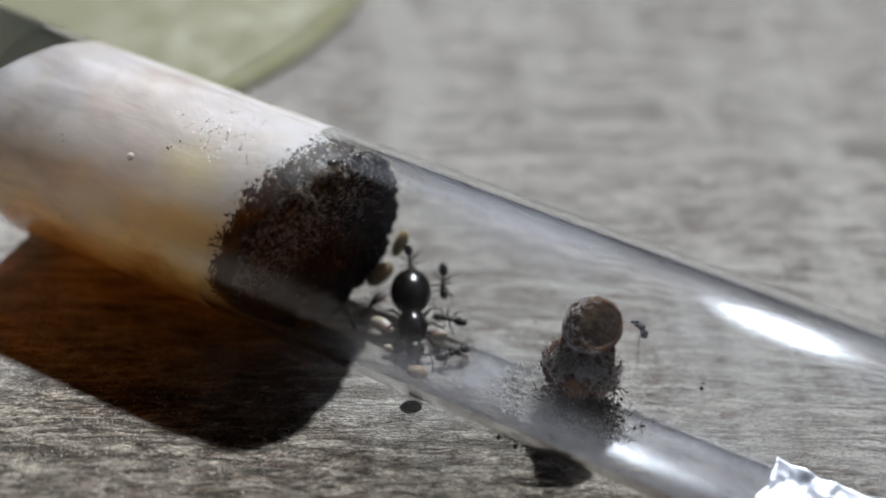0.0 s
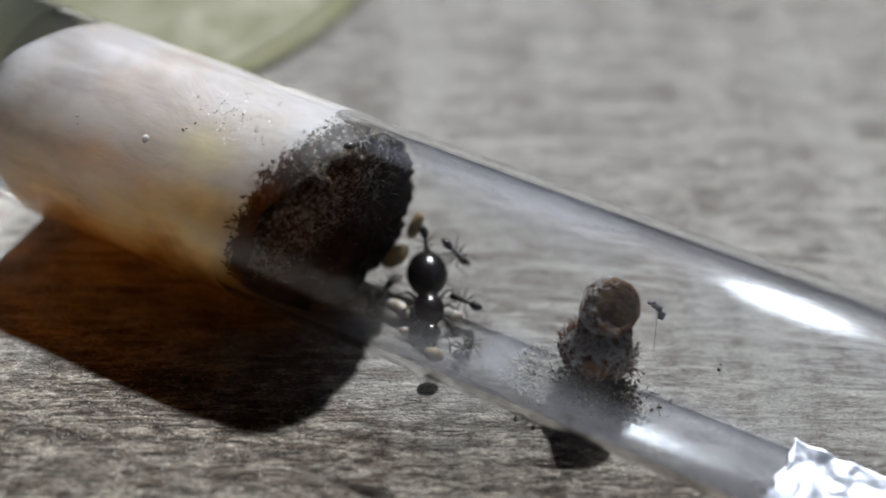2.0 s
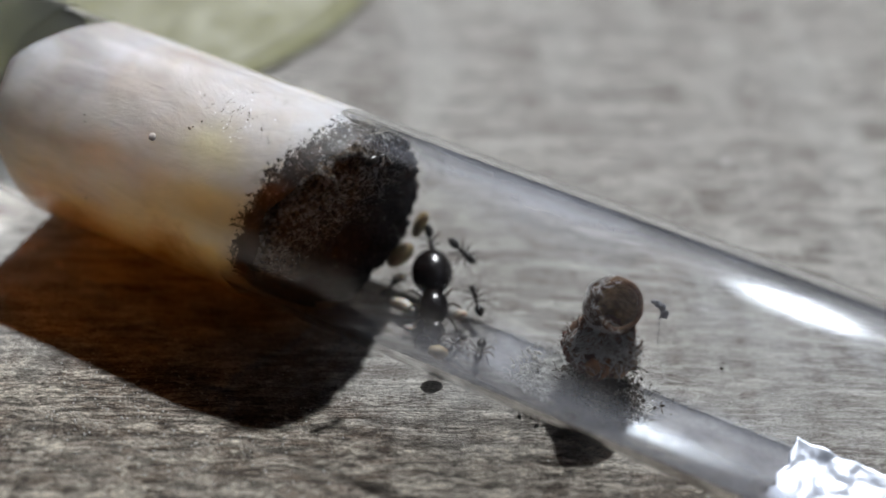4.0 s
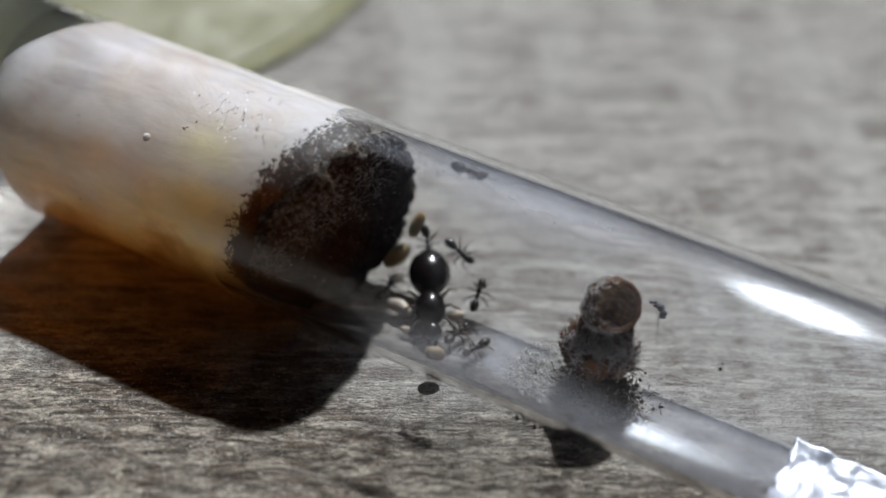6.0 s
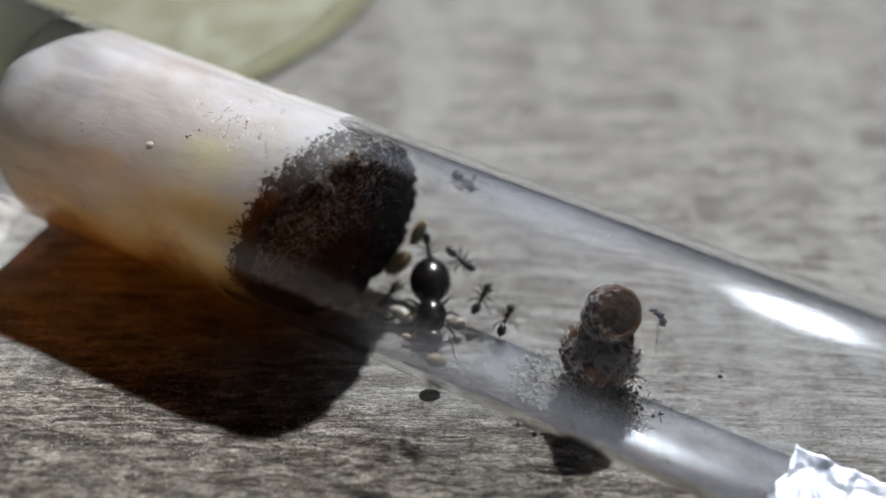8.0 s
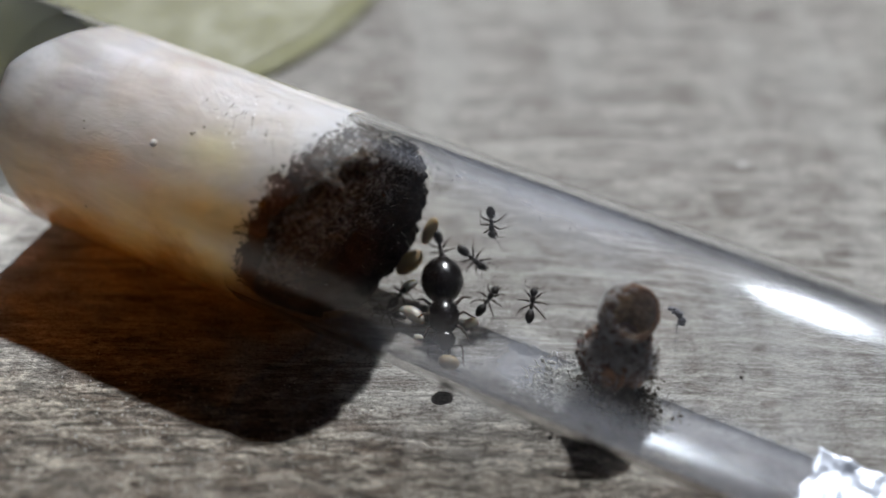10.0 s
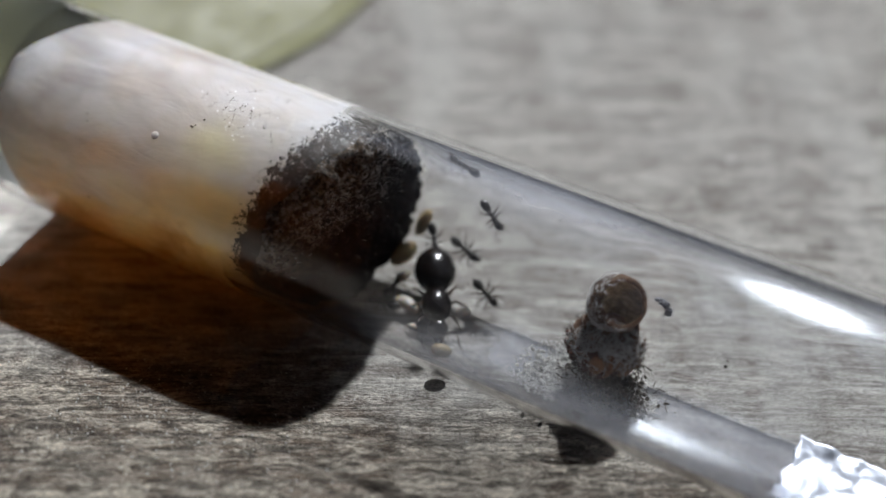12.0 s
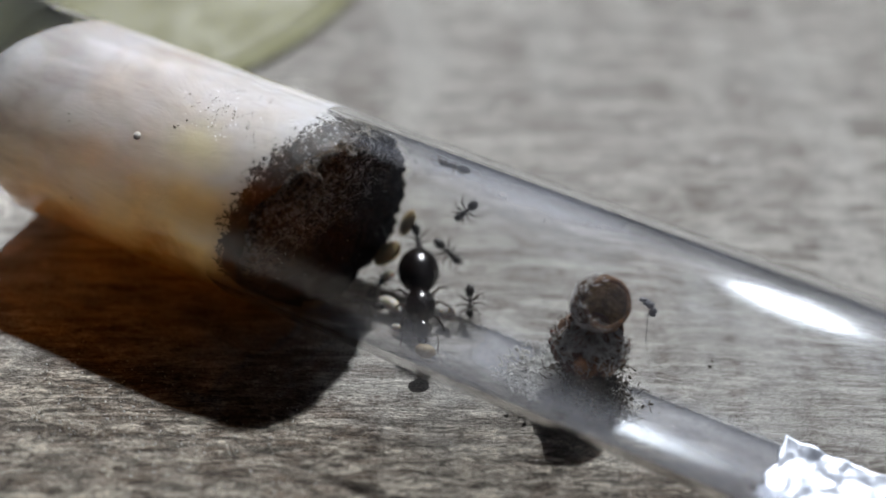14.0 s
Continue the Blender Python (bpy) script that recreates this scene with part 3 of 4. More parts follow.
def water_column():
    bm = bmesh.new()
    r = R_IN + 0.04
    prof = [(-95.14 + r - r * math.cos(a), r * math.sin(a)) for a in [radians(9 * k) for k in range(11)]]
    prof += [(-60, r), (-37.0, r), (-36.7, r - 0.4), (-36.5, 0)]
    lathe(bm, prof, 96)
    w = part("water_column", bm, WATER)
    w.matrix_world = TUBE
    w.visible_shadow = False
    tagged(w, "clear water held behind the cotton in the tube", "water")


def cotton_plug():
    plug = new("cotton_plug")
    plug.matrix_world = TUBE
    tagged(plug, "damp white cotton plug, stained tan, with a black mouldy end", "cotton plug")
    seg, rows = 128, 90
    verts, faces = [], []
    for i in range(rows + 1):
        f = i / rows
        for k in range(seg):
            b = 2 * math.pi * k / seg
            y, z = math.cos(b), math.sin(b)
            up = 0.64 * y + 0.77 * z
            start = -36.9 + 4.2 * max(0, up - 0.33) + 2.2 * min(0, up - 0.1) ** 2 + 0.7 * noise.noise(Vector((y * 1.3, z * 1.3, 4)))
            s = start + (end_plane(7.2 * y, 7.2 * z) - start) * f + rim_wave(b) * max(0, (f - 0.7) / 0.3)
            wave = noise.noise(Vector((s * 0.22, y * 1.6, z * 1.6))) * 0.30 + noise.noise(Vector((s * 0.9, y * 5, z * 5))) * 0.09
            edge = 0.7 * max(0, 1 - f / 0.05) ** 2 + 0.35 * max(0, (f - 0.95) / 0.05) ** 2
            wet = min(1, max(0, (f - 0.80) / 0.18))
            r = 7.62 - 0.36 * wet * wet * (3 - 2 * wet) - max(0, wave + 0.05) * (0.3 + 0.7 * wet) - edge
            verts.append((s, r * y, r * z))
    for i in range(rows):
        for k in range(seg):
            j = (k + 1) % seg
            faces.append((i * seg + k, i * seg + j, (i + 1) * seg + j, (i + 1) * seg + k))
    faces.append(tuple(range(seg))[::-1])
    from_data("body", verts, faces, COTTON, plug)
    # the end, uneven and hollowed
    verts, faces, rings = [], [], 40
    for i in range(rings + 1):
        f = 1 - i / rings
        for k in range(seg):
            b = 2 * math.pi * k / seg
            y, z = math.cos(b) * f * 7.2, math.sin(b) * f * 7.2
            p = Vector((y, z, 0))
            dent = 2.3 * (1 - f ** 4) - 0.5 * (1 - f * f) + 0.9 * noise.noise(p * 0.45) + 0.5 * noise.noise(p * 1.2) + 0.25 * noise.noise(p * 3.0) + 0.14 * noise.noise(p * 6.5)
            verts.append((end_plane(y, z) + rim_wave(b) * f ** 6 + (dent if i else -0.6) + 0.05, y, z))
    for i in range(rings):
        for k in range(seg):
            j = (k + 1) % seg
            faces.append((i * seg + k, i * seg + j, (i + 1) * seg + j, (i + 1) * seg + k))
    face = from_data("mouldy_end", verts, faces, MOULD, plug)
    face["label"] = "black mouldy end of the cotton"
    # loose hairs: white at the back, dark and grey over the mouldy end
    rng = random.Random(17)

    def hairs(name, label, material, count, place, length, thick):
        bm = bmesh.new()
        for n in range(count):
            p, out = place()
            d = (out + Vector((rng.uniform(-1, 1), rng.uniform(-1, 1), rng.uniform(-1, 1))) * 0.9).normalized()
            l = length * rng.uniform(0.3, 1.2)
            q = p + d * l * 0.5 + Vector((rng.uniform(-1, 1), rng.uniform(-1, 1), rng.uniform(-1, 1))) * l * 0.25
            e = q + d * l * 0.4 + Vector((rng.uniform(-1, 1), rng.uniform(-1, 1), rng.uniform(-1, 1))) * l * 0.3
            pts = [Vector((v.x, *(Vector((v.y, v.z)) * min(1, 7.36 / max(0.1, math.hypot(v.y, v.z)))))) for v in (p, q, e)]
            limb(bm, pts, [thick, thick * 0.9, thick * 0.4], 3)
        tagged(part(name, bm, material, plug, label), kind="stuff")

    def at_back():
        b = rng.uniform(0, 2 * math.pi)
        y, z = math.cos(b), math.sin(b)
        up = 0.64 * y + 0.77 * z
        s = -36.6 + 4.2 * max(0, up - 0.33) + 2.2 * min(0, up - 0.1) ** 2
        return Vector((s, y * 6.7, z * 6.7)), Vector((-1, y * 0.3, z * 0.3))

    def at_rim():
        b = rng.uniform(-1.2, 1.5)
        y, z = math.cos(b) * 7.0, math.sin(b) * 7.0
        return Vector((end_plane(y, z) + rim_wave(b) - rng.random() * 0.4, y, z)), Vector((1, 0, 0))

    def at_end():
        b, f = rng.uniform(0, 2 * math.pi), math.sqrt(rng.random()) * 0.97
        y, z = math.cos(b) * f * 6.9, math.sin(b) * f * 6.9
        return Vector((end_plane(y, z) + 2.3 * (1 - f ** 4) - 0.5 * (1 - f * f), y, z)), Vector((1, 0, 0))

    hairs("back_hairs", "white cotton hairs", COTTON, 260, at_back, 0.7, 0.022)
    hairs("rim_hairs", "cream cotton hairs along the mouldy end", LARVA, 420, at_rim, 1.0, 0.022)
    hairs("mould_threads", "dark mould threads", GRIT, 60, at_end, 0.6, 0.022)
    hairs("grey_fuzz", "grey mould fuzz", ASH, 60, at_end, 0.5, 0.014)
    return plug


# ---- ants ----
def leg(bm, side, root, knee, shin, foot, k):
    pts = [Vector(p) for p in (root, knee, shin, foot)]
    for p in pts:
        p.y *= side
    limb(bm, [pts[0], pts[0].lerp(pts[1], 0.5), pts[1], pts[1].lerp(pts[2], 0.5), pts[2], pts[2].lerp(pts[3], 0.5), pts[3]], [0.08 * k, 0.10 * k, 0.06 * k, 0.06 * k, 0.04 * k, 0.03 * k, 0.022 * k], 6)


def ant(name, label, k, body, queen=False, group=""):
    """An ant with its feet at z = 0, looking along x; k is its size, 1 for a worker 3.6 mm long."""
    a = new(name)
    bm = bmesh.new()
    if queen:
        blob(bm, (0.25 * k, 0, 0.84 * k), (0.95 * k, 0.72 * k, 0.66 * k), (0, 4, 0))
        blob(bm, (-0.55 * k, 0, 0.72 * k), (0.45 * k, 0.50 * k, 0.45 * k))
    else:
        blob(bm, (0.32 * k, 0, 0.62 * k), (0.42 * k, 0.27 * k, 0.27 * k), (0, -8, 0))
        blob(bm, (-0.25 * k, 0, 0.58 * k), (0.40 * k, 0.21 * k, 0.23 * k), (0, 12, 0))
    part("thorax", bm, body, a)
    bm = bmesh.new()
    px = -0.86 if queen else -0.68
    blob(bm, (px * k, 0, 0.55 * k), (0.08 * k, 0.15 * k, 0.24 * k), (0, 10, 0), 12, 8)
    limb(bm, [((px + 0.25) * k, 0, 0.48 * k), (px * k, 0, 0.42 * k), ((px - 0.25) * k, 0, 0.46 * k)], [0.09 * k, 0.08 * k, 0.09 * k])
    part("waist", bm, body, a)
    bm = bmesh.new()
    gl, gw, gh = (1.22, 0.98, 0.92) if queen else (0.70, 0.44, 0.42)
    gx = px - gl * (0.74 if queen else 0.88)

    def bands(p):
        t = p.x
        step = 1 - 0.025 * (0.5 + 0.5 * math.cos((t + 0.15) * 9.5)) ** 6
        taper = 1 - 0.22 * max(0, -t) ** 2
        return Vector((t, p.y * step * taper, p.z * step * taper))

    blob(bm, (gx * k, 0, (0.95 if queen else 0.58) * k), (gl * k, gw * k, gh * k), (0, 6, 0), 32, 24, squash=lambda p: bands(Vector((p.z, p.y, -p.x))))
    part("gaster", bm, body, a)
    bm = bmesh.new()
    hx = 1.52 if queen else 1.02
    hz = 0.66 if queen else 0.58
    hw = 0.50 if queen else 0.38
    blob(bm, (hx * k, 0, hz * k), (0.48 * k, hw * k, 0.34 * k), (0, 28, 0), 20, 12, squash=lambda p: Vector((p.x, p.y * (1 - 0.25 * max(0, p.x)), p.z)))
    for sd in (-1, 1):
        blob(bm, ((hx - 0.02) * k, sd * hw * 0.83 * k, (hz + 0.12) * k), (0.11 * k, 0.06 * k, 0.10 * k), (0, 0, 0), 10, 6)
    limb(bm, [((hx - 0.6) * k, 0, hz * k), ((hx - 0.3) * k, 0, hz * k)], [0.12 * k, 0.16 * k])
    head = part("head", bm, body, a)
    for sd in (-1, 1):
        bm = bmesh.new()
        limb(bm, [((hx + 0.32) * k, sd * 0.16 * k, (hz - 0.22) * k), ((hx + 0.52) * k, sd * 0.15 * k, (hz - 0.34) * k), ((hx + 0.62) * k, sd * 0.03 * k, (hz - 0.38) * k)], [0.09 * k, 0.07 * k, 0.02 * k], 6)
        part("mandible", bm, LEG, head)
        bm = bmesh.new()
        r0 = Vector(((hx + 0.25) * k, sd * 0.17 * k, (hz + 0.02) * k))
        elbow = r0 + Vector((0.22 * k, sd * 0.60 * k, 0.28 * k))
        tip = elbow + Vector((0.85 * k, sd * 0.12 * k, -0.30 * k))
        limb(bm, [r0, r0.lerp(elbow, 0.5), elbow, elbow.lerp(tip, 0.35) + Vector((0, sd * 0.05 * k, 0.03 * k)), elbow.lerp(tip, 0.7), tip], [0.036 * k, 0.034 * k, 0.036 * k, 0.03 * k, 0.036 * k, 0.022 * k], 6)
        part("antenna", bm, LEG, head)
    spread = 0.98 if queen else 1.0
    for sd in (-1, 1):
        for rx, kx, fx, ky, fy in ((0.42, 0.95, 1.25, 0.75, 1.05), (0.10, 0.10, 0.05, 0.95, 1.55), (-0.22, -0.75, -1.35, 0.90, 1.40)):
            bm = bmesh.new()
            leg(bm, sd, (rx * k, 0.16 * k, 0.45 * k), (kx * k, ky * k * spread, 0.85 * k), (((kx + fx) / 2 + 0.1 * (fx - kx)) * k, (ky + fy) / 2 * k * spread + 0.1 * k, 0.34 * k), (fx * k, fy * k * spread, 0.03 * k), k)
            part("leg", bm, LEG, a)
    tagged(a, label, "ant", group)
    return a


def brood():
    def cocoon(s, phi, heading, l, w, lift):
        bm = bmesh.new()
        blob(bm, (0, 0, w), (l, w, w), (0, 0, 0), 22, 14, 0.04, 1.5)
        c = part("cocoon", bm, COCOON)
        c.matrix_world = on_tube(s, phi, heading, lift)
        tagged(c, "yellowish brown silk ant cocoon on the tube floor", "cocoon", "ant brood")

    def larva(s, phi, heading, l, w, lift):
        bm = bmesh.new()
        pts = [(-l + 2 * l * i / 12, 0.25 * l * math.sin(math.pi * i / 12), w) for i in range(13)]
        rad = [w * (0.25 + 0.75 * math.sin(math.pi * min(1, (i + 0.6) / 12.5)) ** 0.6) * (1 - 0.05 * (i % 2)) for i in range(13)]
        limb(bm, pts, rad, 14)
        c = part("larva", bm, LARVA)
        c.matrix_world = on_tube(s, phi, heading, lift)
        tagged(c, "pale cream ant larva on the tube floor", "larva", "ant brood")

    cocoon(-7.2, 38.5, 62, 1.25, 0.72, 0)
    cocoon(-6.6, 62, 80, 1.15, 0.5, 0)
    larva(-4.9, 4, -8, 1.05, 0.55, 0)
    # added cocoon, placed only to throw a blob of shade on the table
    cocoon(0.15, -27, 25, 0.78, 0.56, 0)
    larva(-0.7, 16, 40, 0.55, 0.4, 0)
    larva(-3.4, -9, 20, 0.35, 0.25, 0)
    larva(-6.4, 24, 60, 0.7, 0.38, 0)


# ---- the husk and the litter round it ----
def husk():
    h = new("insect_husk")
    h.matrix_world = on_tube(11.0, 15, 0, 0) @ pose(0, 0, 0, -15, 0, 0) @ pose(0, 0, 1.8 * MM)
    tagged(h, "hollow reddish brown insect husk with grey fluff, standing on litter", "insect husk")
    rng = random.Random(5)
    seg, rows = 72, 40
    # a stout lumpy sack below, an open round cup above
    sack_at, sack_r = Vector((-0.15, -0.55, 1.75)), Vector((2.65, 2.3, 2.25))

    def on_sack(b, e, out=1.0):
        """A point of the sack: b round it, e degrees up from its middle."""
        e = radians(e)
        d = Vector((math.cos(b) * math.cos(e), math.sin(b) * math.cos(e), math.sin(e)))
        lump = 1 + 0.10 * noise.noise(d * 1.7 + Vector((3, 1, 2))) + 0.08 * noise.noise(d * 4.5) + 0.05 * noise.noise(d * 11)
        return sack_at + Vector((d.x * sack_r.x, d.y * sack_r.y, d.z * sack_r.z)) * lump * out

    verts, faces = [], []
    for i in range(rows + 1):
        for k in range(seg):
            verts.append(on_sack(2 * math.pi * k / seg, -88 + 176 * i / rows))
    for i in range(rows):
        for k in range(seg):
            j = (k + 1) % seg
            faces.append((i * seg + k, i * seg + j, (i + 1) * seg + j, (i + 1) * seg + k))
    faces += [tuple(range(seg))[::-1], tuple(rows * seg + k for k in range(seg))]
    from_data("shell", verts, faces, HUSK, h)["label"] = "reddish brown flaky shell"

    # the cup: a round shell with a wide ragged hole
    cup_at, hole = Vector((0.1, 0.05, 5.25)), Vector((0.52, -0.52, 0.68)).normalized()
    turn = hole.to_track_quat("Z", "Y").to_matrix()
    radii = Vector((2.05, 2.05, 2.15))

    def on_cup(b, a, scale=1.0):
        d = Vector((math.sin(a) * math.cos(b), math.sin(a) * math.sin(b), math.cos(a)))
        lump = 1 + 0.07 * noise.noise(d * 2.0 + Vector((1, 5, 3))) + 0.03 * noise.noise(d * 6)
        return cup_at + turn @ Vector((d.x * radii.x, d.y * radii.y, d.z * radii.z)) * lump * scale

    def bowl(scale, steps):
        out = []
        for i in range(steps + 1):
            for k in range(seg):
                b = 2 * math.pi * k / seg
                a0 = radians(56) + 0.10 * noise.noise(Vector((math.cos(b) * 2, math.sin(b) * 2, 1))) + 0.05 * noise.noise(Vector((math.cos(b) * 7, math.sin(b) * 7, 4)))
                out.append(on_cup(b, a0 + (radians(178) - a0) * i / steps, scale))
        return out

    steps = 26
    outer, inner = bowl(1.0, steps), bowl(0.87, steps)
    faces = []
    for i in range(steps):
        for k in range(seg):
            j = (k + 1) % seg
            faces.append((i * seg + j, i * seg + k, (i + 1) * seg + k, (i + 1) * seg + j))
    faces.append(tuple(steps * seg + k for k in range(seg)))
    n = len(outer)
    lip = [(k, (k + 1) % seg, n + (k + 1) % seg, n + k) for k in range(seg)]
    from_data("cup", outer + inner[:seg], faces + lip, CUP, h)["label"] = "thin amber brown cup, open on one side"
    faces = []
    for i in range(steps):
        for k in range(seg):
            j = (k + 1) % seg
            faces.append((i * seg + k, i * seg + j, (i + 1) * seg + j, (i + 1) * seg + k))
    faces.append(tuple(steps * seg + k for k in range(seg))[::-1])
    from_data("lining", inner, faces, CUP_IN, h)["label"] = "yellowish inside of the open husk"

    # dark red knobs and flakes over the sack
    for n in range(92):
        bm = bmesh.new()
        if n < 52:
            b, e = rng.uniform(3.3, 5.4), rng.uniform(-50, 22)
            r = rng.uniform(0.16, 0.34)
            blob(bm, on_sack(b, e, 1.01), (r, r * rng.uniform(0.7, 1), r * rng.uniform(0.7, 1)), (rng.uniform(0, 90), 0, rng.uniform(0, 90)), 10, 7, 0.25, 2.0)
            part("knob", bm, KNOB, h)
        else:
            b, e = rng.uniform(0, 2 * math.pi), rng.uniform(-50, 70)
            blob(bm, on_sack(b, e), (0.10 + 0.1 * rng.random(), 0.2 + 0.4 * rng.random(), 0.2 + 0.5 * rng.random()), (rng.uniform(-50, 50), rng.uniform(-20, 20), math.degrees(b)), 10, 7, 0.7, 1.9)
            part("flake", bm, HUSK if rng.random() < 0.6 else AMBER, h)
    # a narrow amber plate on the front of the sack
    bm = bmesh.new()
    blob(bm, on_sack(4.85, 2, 1.03), (0.55, 0.16, 1.15), (14, 4, 8), 14, 10, 0.25, 1.3)
    part("plate", bm, AMBER, h, "orange brown plate")
    bm = bmesh.new()
    limb(bm, [on_sack(5.25, 25, 1.05), on_sack(5.2, 0, 1.12), on_sack(5.1, -25, 1.08), on_sack(5.0, -48, 1.0)], [0.12, 0.24, 0.22, 0.10], 8)
    part("leg_stub", bm, AMBER, h, "orange brown leg stub")

    # pale silk: long bent strands across the front, matted wisps between cup and sack
    bm = bmesh.new()
    for n in range(300):
        b, e = rng.uniform(3.9, 6.6), rng.uniform(2, 75)
        db, de = rng.uniform(-0.14, 0.14), rng.uniform(-9, 9)
        pts = []
        for i in range(7):
            pts.append(on_sack(b, max(-60, min(80, e)), 1.05 + 0.06 * rng.random()))
            b, e = b + db + rng.uniform(-0.08, 0.08), e + de + rng.uniform(-4, 4)
        w = rng.choice((0.010, 0.015, 0.022, 0.034))
        limb(bm, pts, [w * 0.4, w, w * 1.1, w, w * 1.1, w, w * 0.3], 5)
    for n in range(420):
        b, a = rng.uniform(0, 2 * math.pi), rng.uniform(0.95, 2.4)
        pts = []
        for i in range(5):
            pts.append(on_cup(b, a, 1.03 + 0.04 * rng.random()))
            b, a = b + rng.uniform(-0.2, 0.2), a + rng.uniform(-0.15, 0.15)
        if (pts[0] - cup_at).dot(Vector((-0.5, -0.5, 0.1))) < 0.25:
            continue
        w = rng.choice((0.25, 0.4, 0.6))
        limb(bm, pts, [0.012 * w, 0.05 * w, 0.07 * w, 0.05 * w, 0.012 * w], 4)
    tagged(part("fluff", bm, FLUFF, h, "pale grey silk strands"), kind="stuff")
    # short bristles, and thin dark legs splayed at the foot
    bm = bmesh.new()
    for n in range(420):
        b, e = rng.uniform(0, 2 * math.pi), rng.uniform(-65, 55)
        p = on_sack(b, e)
        d = ((p - sack_at).normalized() + Vector((rng.uniform(-0.9, 0.9), rng.uniform(-0.9, 0.9), rng.uniform(-0.6, 0.6)))).normalized()
        l = rng.uniform(0.25, 0.75)
        q = p + d * l * 0.6
        limb(bm, [p, q, q + (d + Vector((rng.uniform(-1, 1), rng.uniform(-1, 1), rng.uniform(-1, 1)))).normalized() * l * 0.5], [0.026, 0.022, 0.008], 3)
    for n in range(34):
        b = rng.uniform(-1.7, 1.2)
        p = on_sack(b, rng.uniform(-55, -15))
        q = p + Vector((math.cos(b), math.sin(b), rng.uniform(-0.1, 0.5))) * rng.uniform(0.4, 0.9)
        limb(bm, [p, q, q + Vector((rng.uniform(-0.2, 0.6), rng.uniform(-0.4, 0.3), rng.uniform(-0.7, 0.5)))], [0.04, 0.035, 0.012], 4)
    tagged(part("bristles", bm, GRIT, h, "dark bristles and thin legs"), kind="stuff")
    return h


def litter():
    """Crumbs and threads on the tube's floor round the husk."""
    rng = random.Random(8)
    for material, name, label, count, big, wide, mid, high in ((ASH, "grey_litter", "grey fibrous crumbs on the tube floor round the husk", 4200, 0.24, 1.0, (9.8, 1), 0.9), (GRIT, "dark_litter", "dark grit and crumbs heaped under the husk", 2100, 0.24, 0.72, (11.3, 7), 2.2)):
        bm = bmesh.new()
        for n in range(count):
            spread = abs(rng.gauss(0, 1)) * wide
            b = rng.uniform(0, 2 * math.pi)
            s = mid[0] + spread * 2.3 * math.cos(b)
            phi = mid[1] + spread * 12 * math.sin(b)
            if abs(phi - mid[1]) > 28 or spread > 2.4:
                continue
            heap = max(0, high - 1.3 * spread) * rng.random()
            m = TUBE.inverted() @ on_tube(s, phi, rng.uniform(0, 360), heap)
            c = Vector(m.translation) / MM
            if rng.random() < 0.6:
                d = m.to_3x3() @ Vector((rng.uniform(0.3, 0.9), 0, rng.uniform(-0.02, 0.45)))
                limb(bm, [c, c + d * 0.5 + Vector((0, rng.uniform(-0.1, 0.1), 0.1)), c + d], [0.035, 0.045, 0.018], 3)
            else:
                e = big * rng.uniform(0.3, 1.1)
                blob(bm, c, (e, e * rng.uniform(0.5, 1), e * rng.uniform(0.4, 0.8)), (rng.uniform(0, 90), rng.uniform(0, 90), rng.uniform(0, 90)), 6, 4, 0.5, 1.5)
        ob = part(name, bm, material, smooth=False)
        ob.matrix_world = TUBE
        tagged(ob, label, "litter", kind="stuff")
def foil_tray():
    bm = bmesh.new()
    nx, ny = 60, 44
    rows = []
    for i in range(nx + 1):
        row = []
        for j in range(ny + 1):
            u, v = i / nx, j / ny
            x, y = 25.4 + 13 * u, -4.6 + 7.4 * v
            x += 0.5 * noise.noise(Vector((0, y * 0.8, 3)))
            p = Vector((x, y, 0))
            ridge = abs(noise.noise(p * 0.35 + Vector((3, 1, 7)))) * 2.2 + abs(noise.noise(p * 0.6 + Vector((5, 2, 1)))) * 0.9 + abs(noise.noise(p * 1.5)) * 0.22
            side = max(0, 1 - min(u * nx, (1 - u) * nx, v * ny, (1 - v) * ny) / 6)
            floor = -math.sqrt(max(0, 7.3 ** 2 - y * y))
            row.append(bm.verts.new((x, y, floor + 0.1 + 0.45 * ridge + 0.2 * side * (0.6 + noise.noise(p * 0.9)))))
        rows.append(row)
    for q, w in zip(rows, rows[1:]):
        for j in range(ny):
            bm.faces.new((q[j], q[j + 1], w[j + 1], w[j]))
    ob = part("foil_tray", bm, FOIL)
    ob.matrix_world = TUBE
    ob.modifiers.new("thickness", "SOLIDIFY").thickness = 0.03 * MM
    tagged(ob, "crumpled shiny aluminium foil lying inside the tube", "foil")
# ---- on the table ----
def dish():
    d = new("plastic_lid")
    d.matrix_world = pose(-45.5 * MM, 149 * MM, 0)
    tagged(d, "pale olive yellow round plastic lid lying on the table", "lid")
    bm = bmesh.new()
    for prof in ([(0.02, 0), (0.02, 34.0), (0.2, 35.3), (0.7, 35.4), (0.9, 35.0), (0.9, 0)],):
        lathe(bm, prof, 128)
    bmesh.ops.rotate(bm, matrix=Euler((0, radians(-90), 0)).to_matrix(), verts=bm.verts)
    part("disc", bm, DISH, d)
    bm = bmesh.new()
    lathe(bm, [(0.02, 35.45), (0.02, 36.6), (0.3, 36.9), (0.6, 36.8), (0.75, 36.2), (0.8, 35.5)], 128, closed=True)
    bmesh.ops.rotate(bm, matrix=Euler((0, radians(-90), 0)).to_matrix(), verts=bm.verts)
    part("rim", bm, RIM, d, "brighter yellow rim")


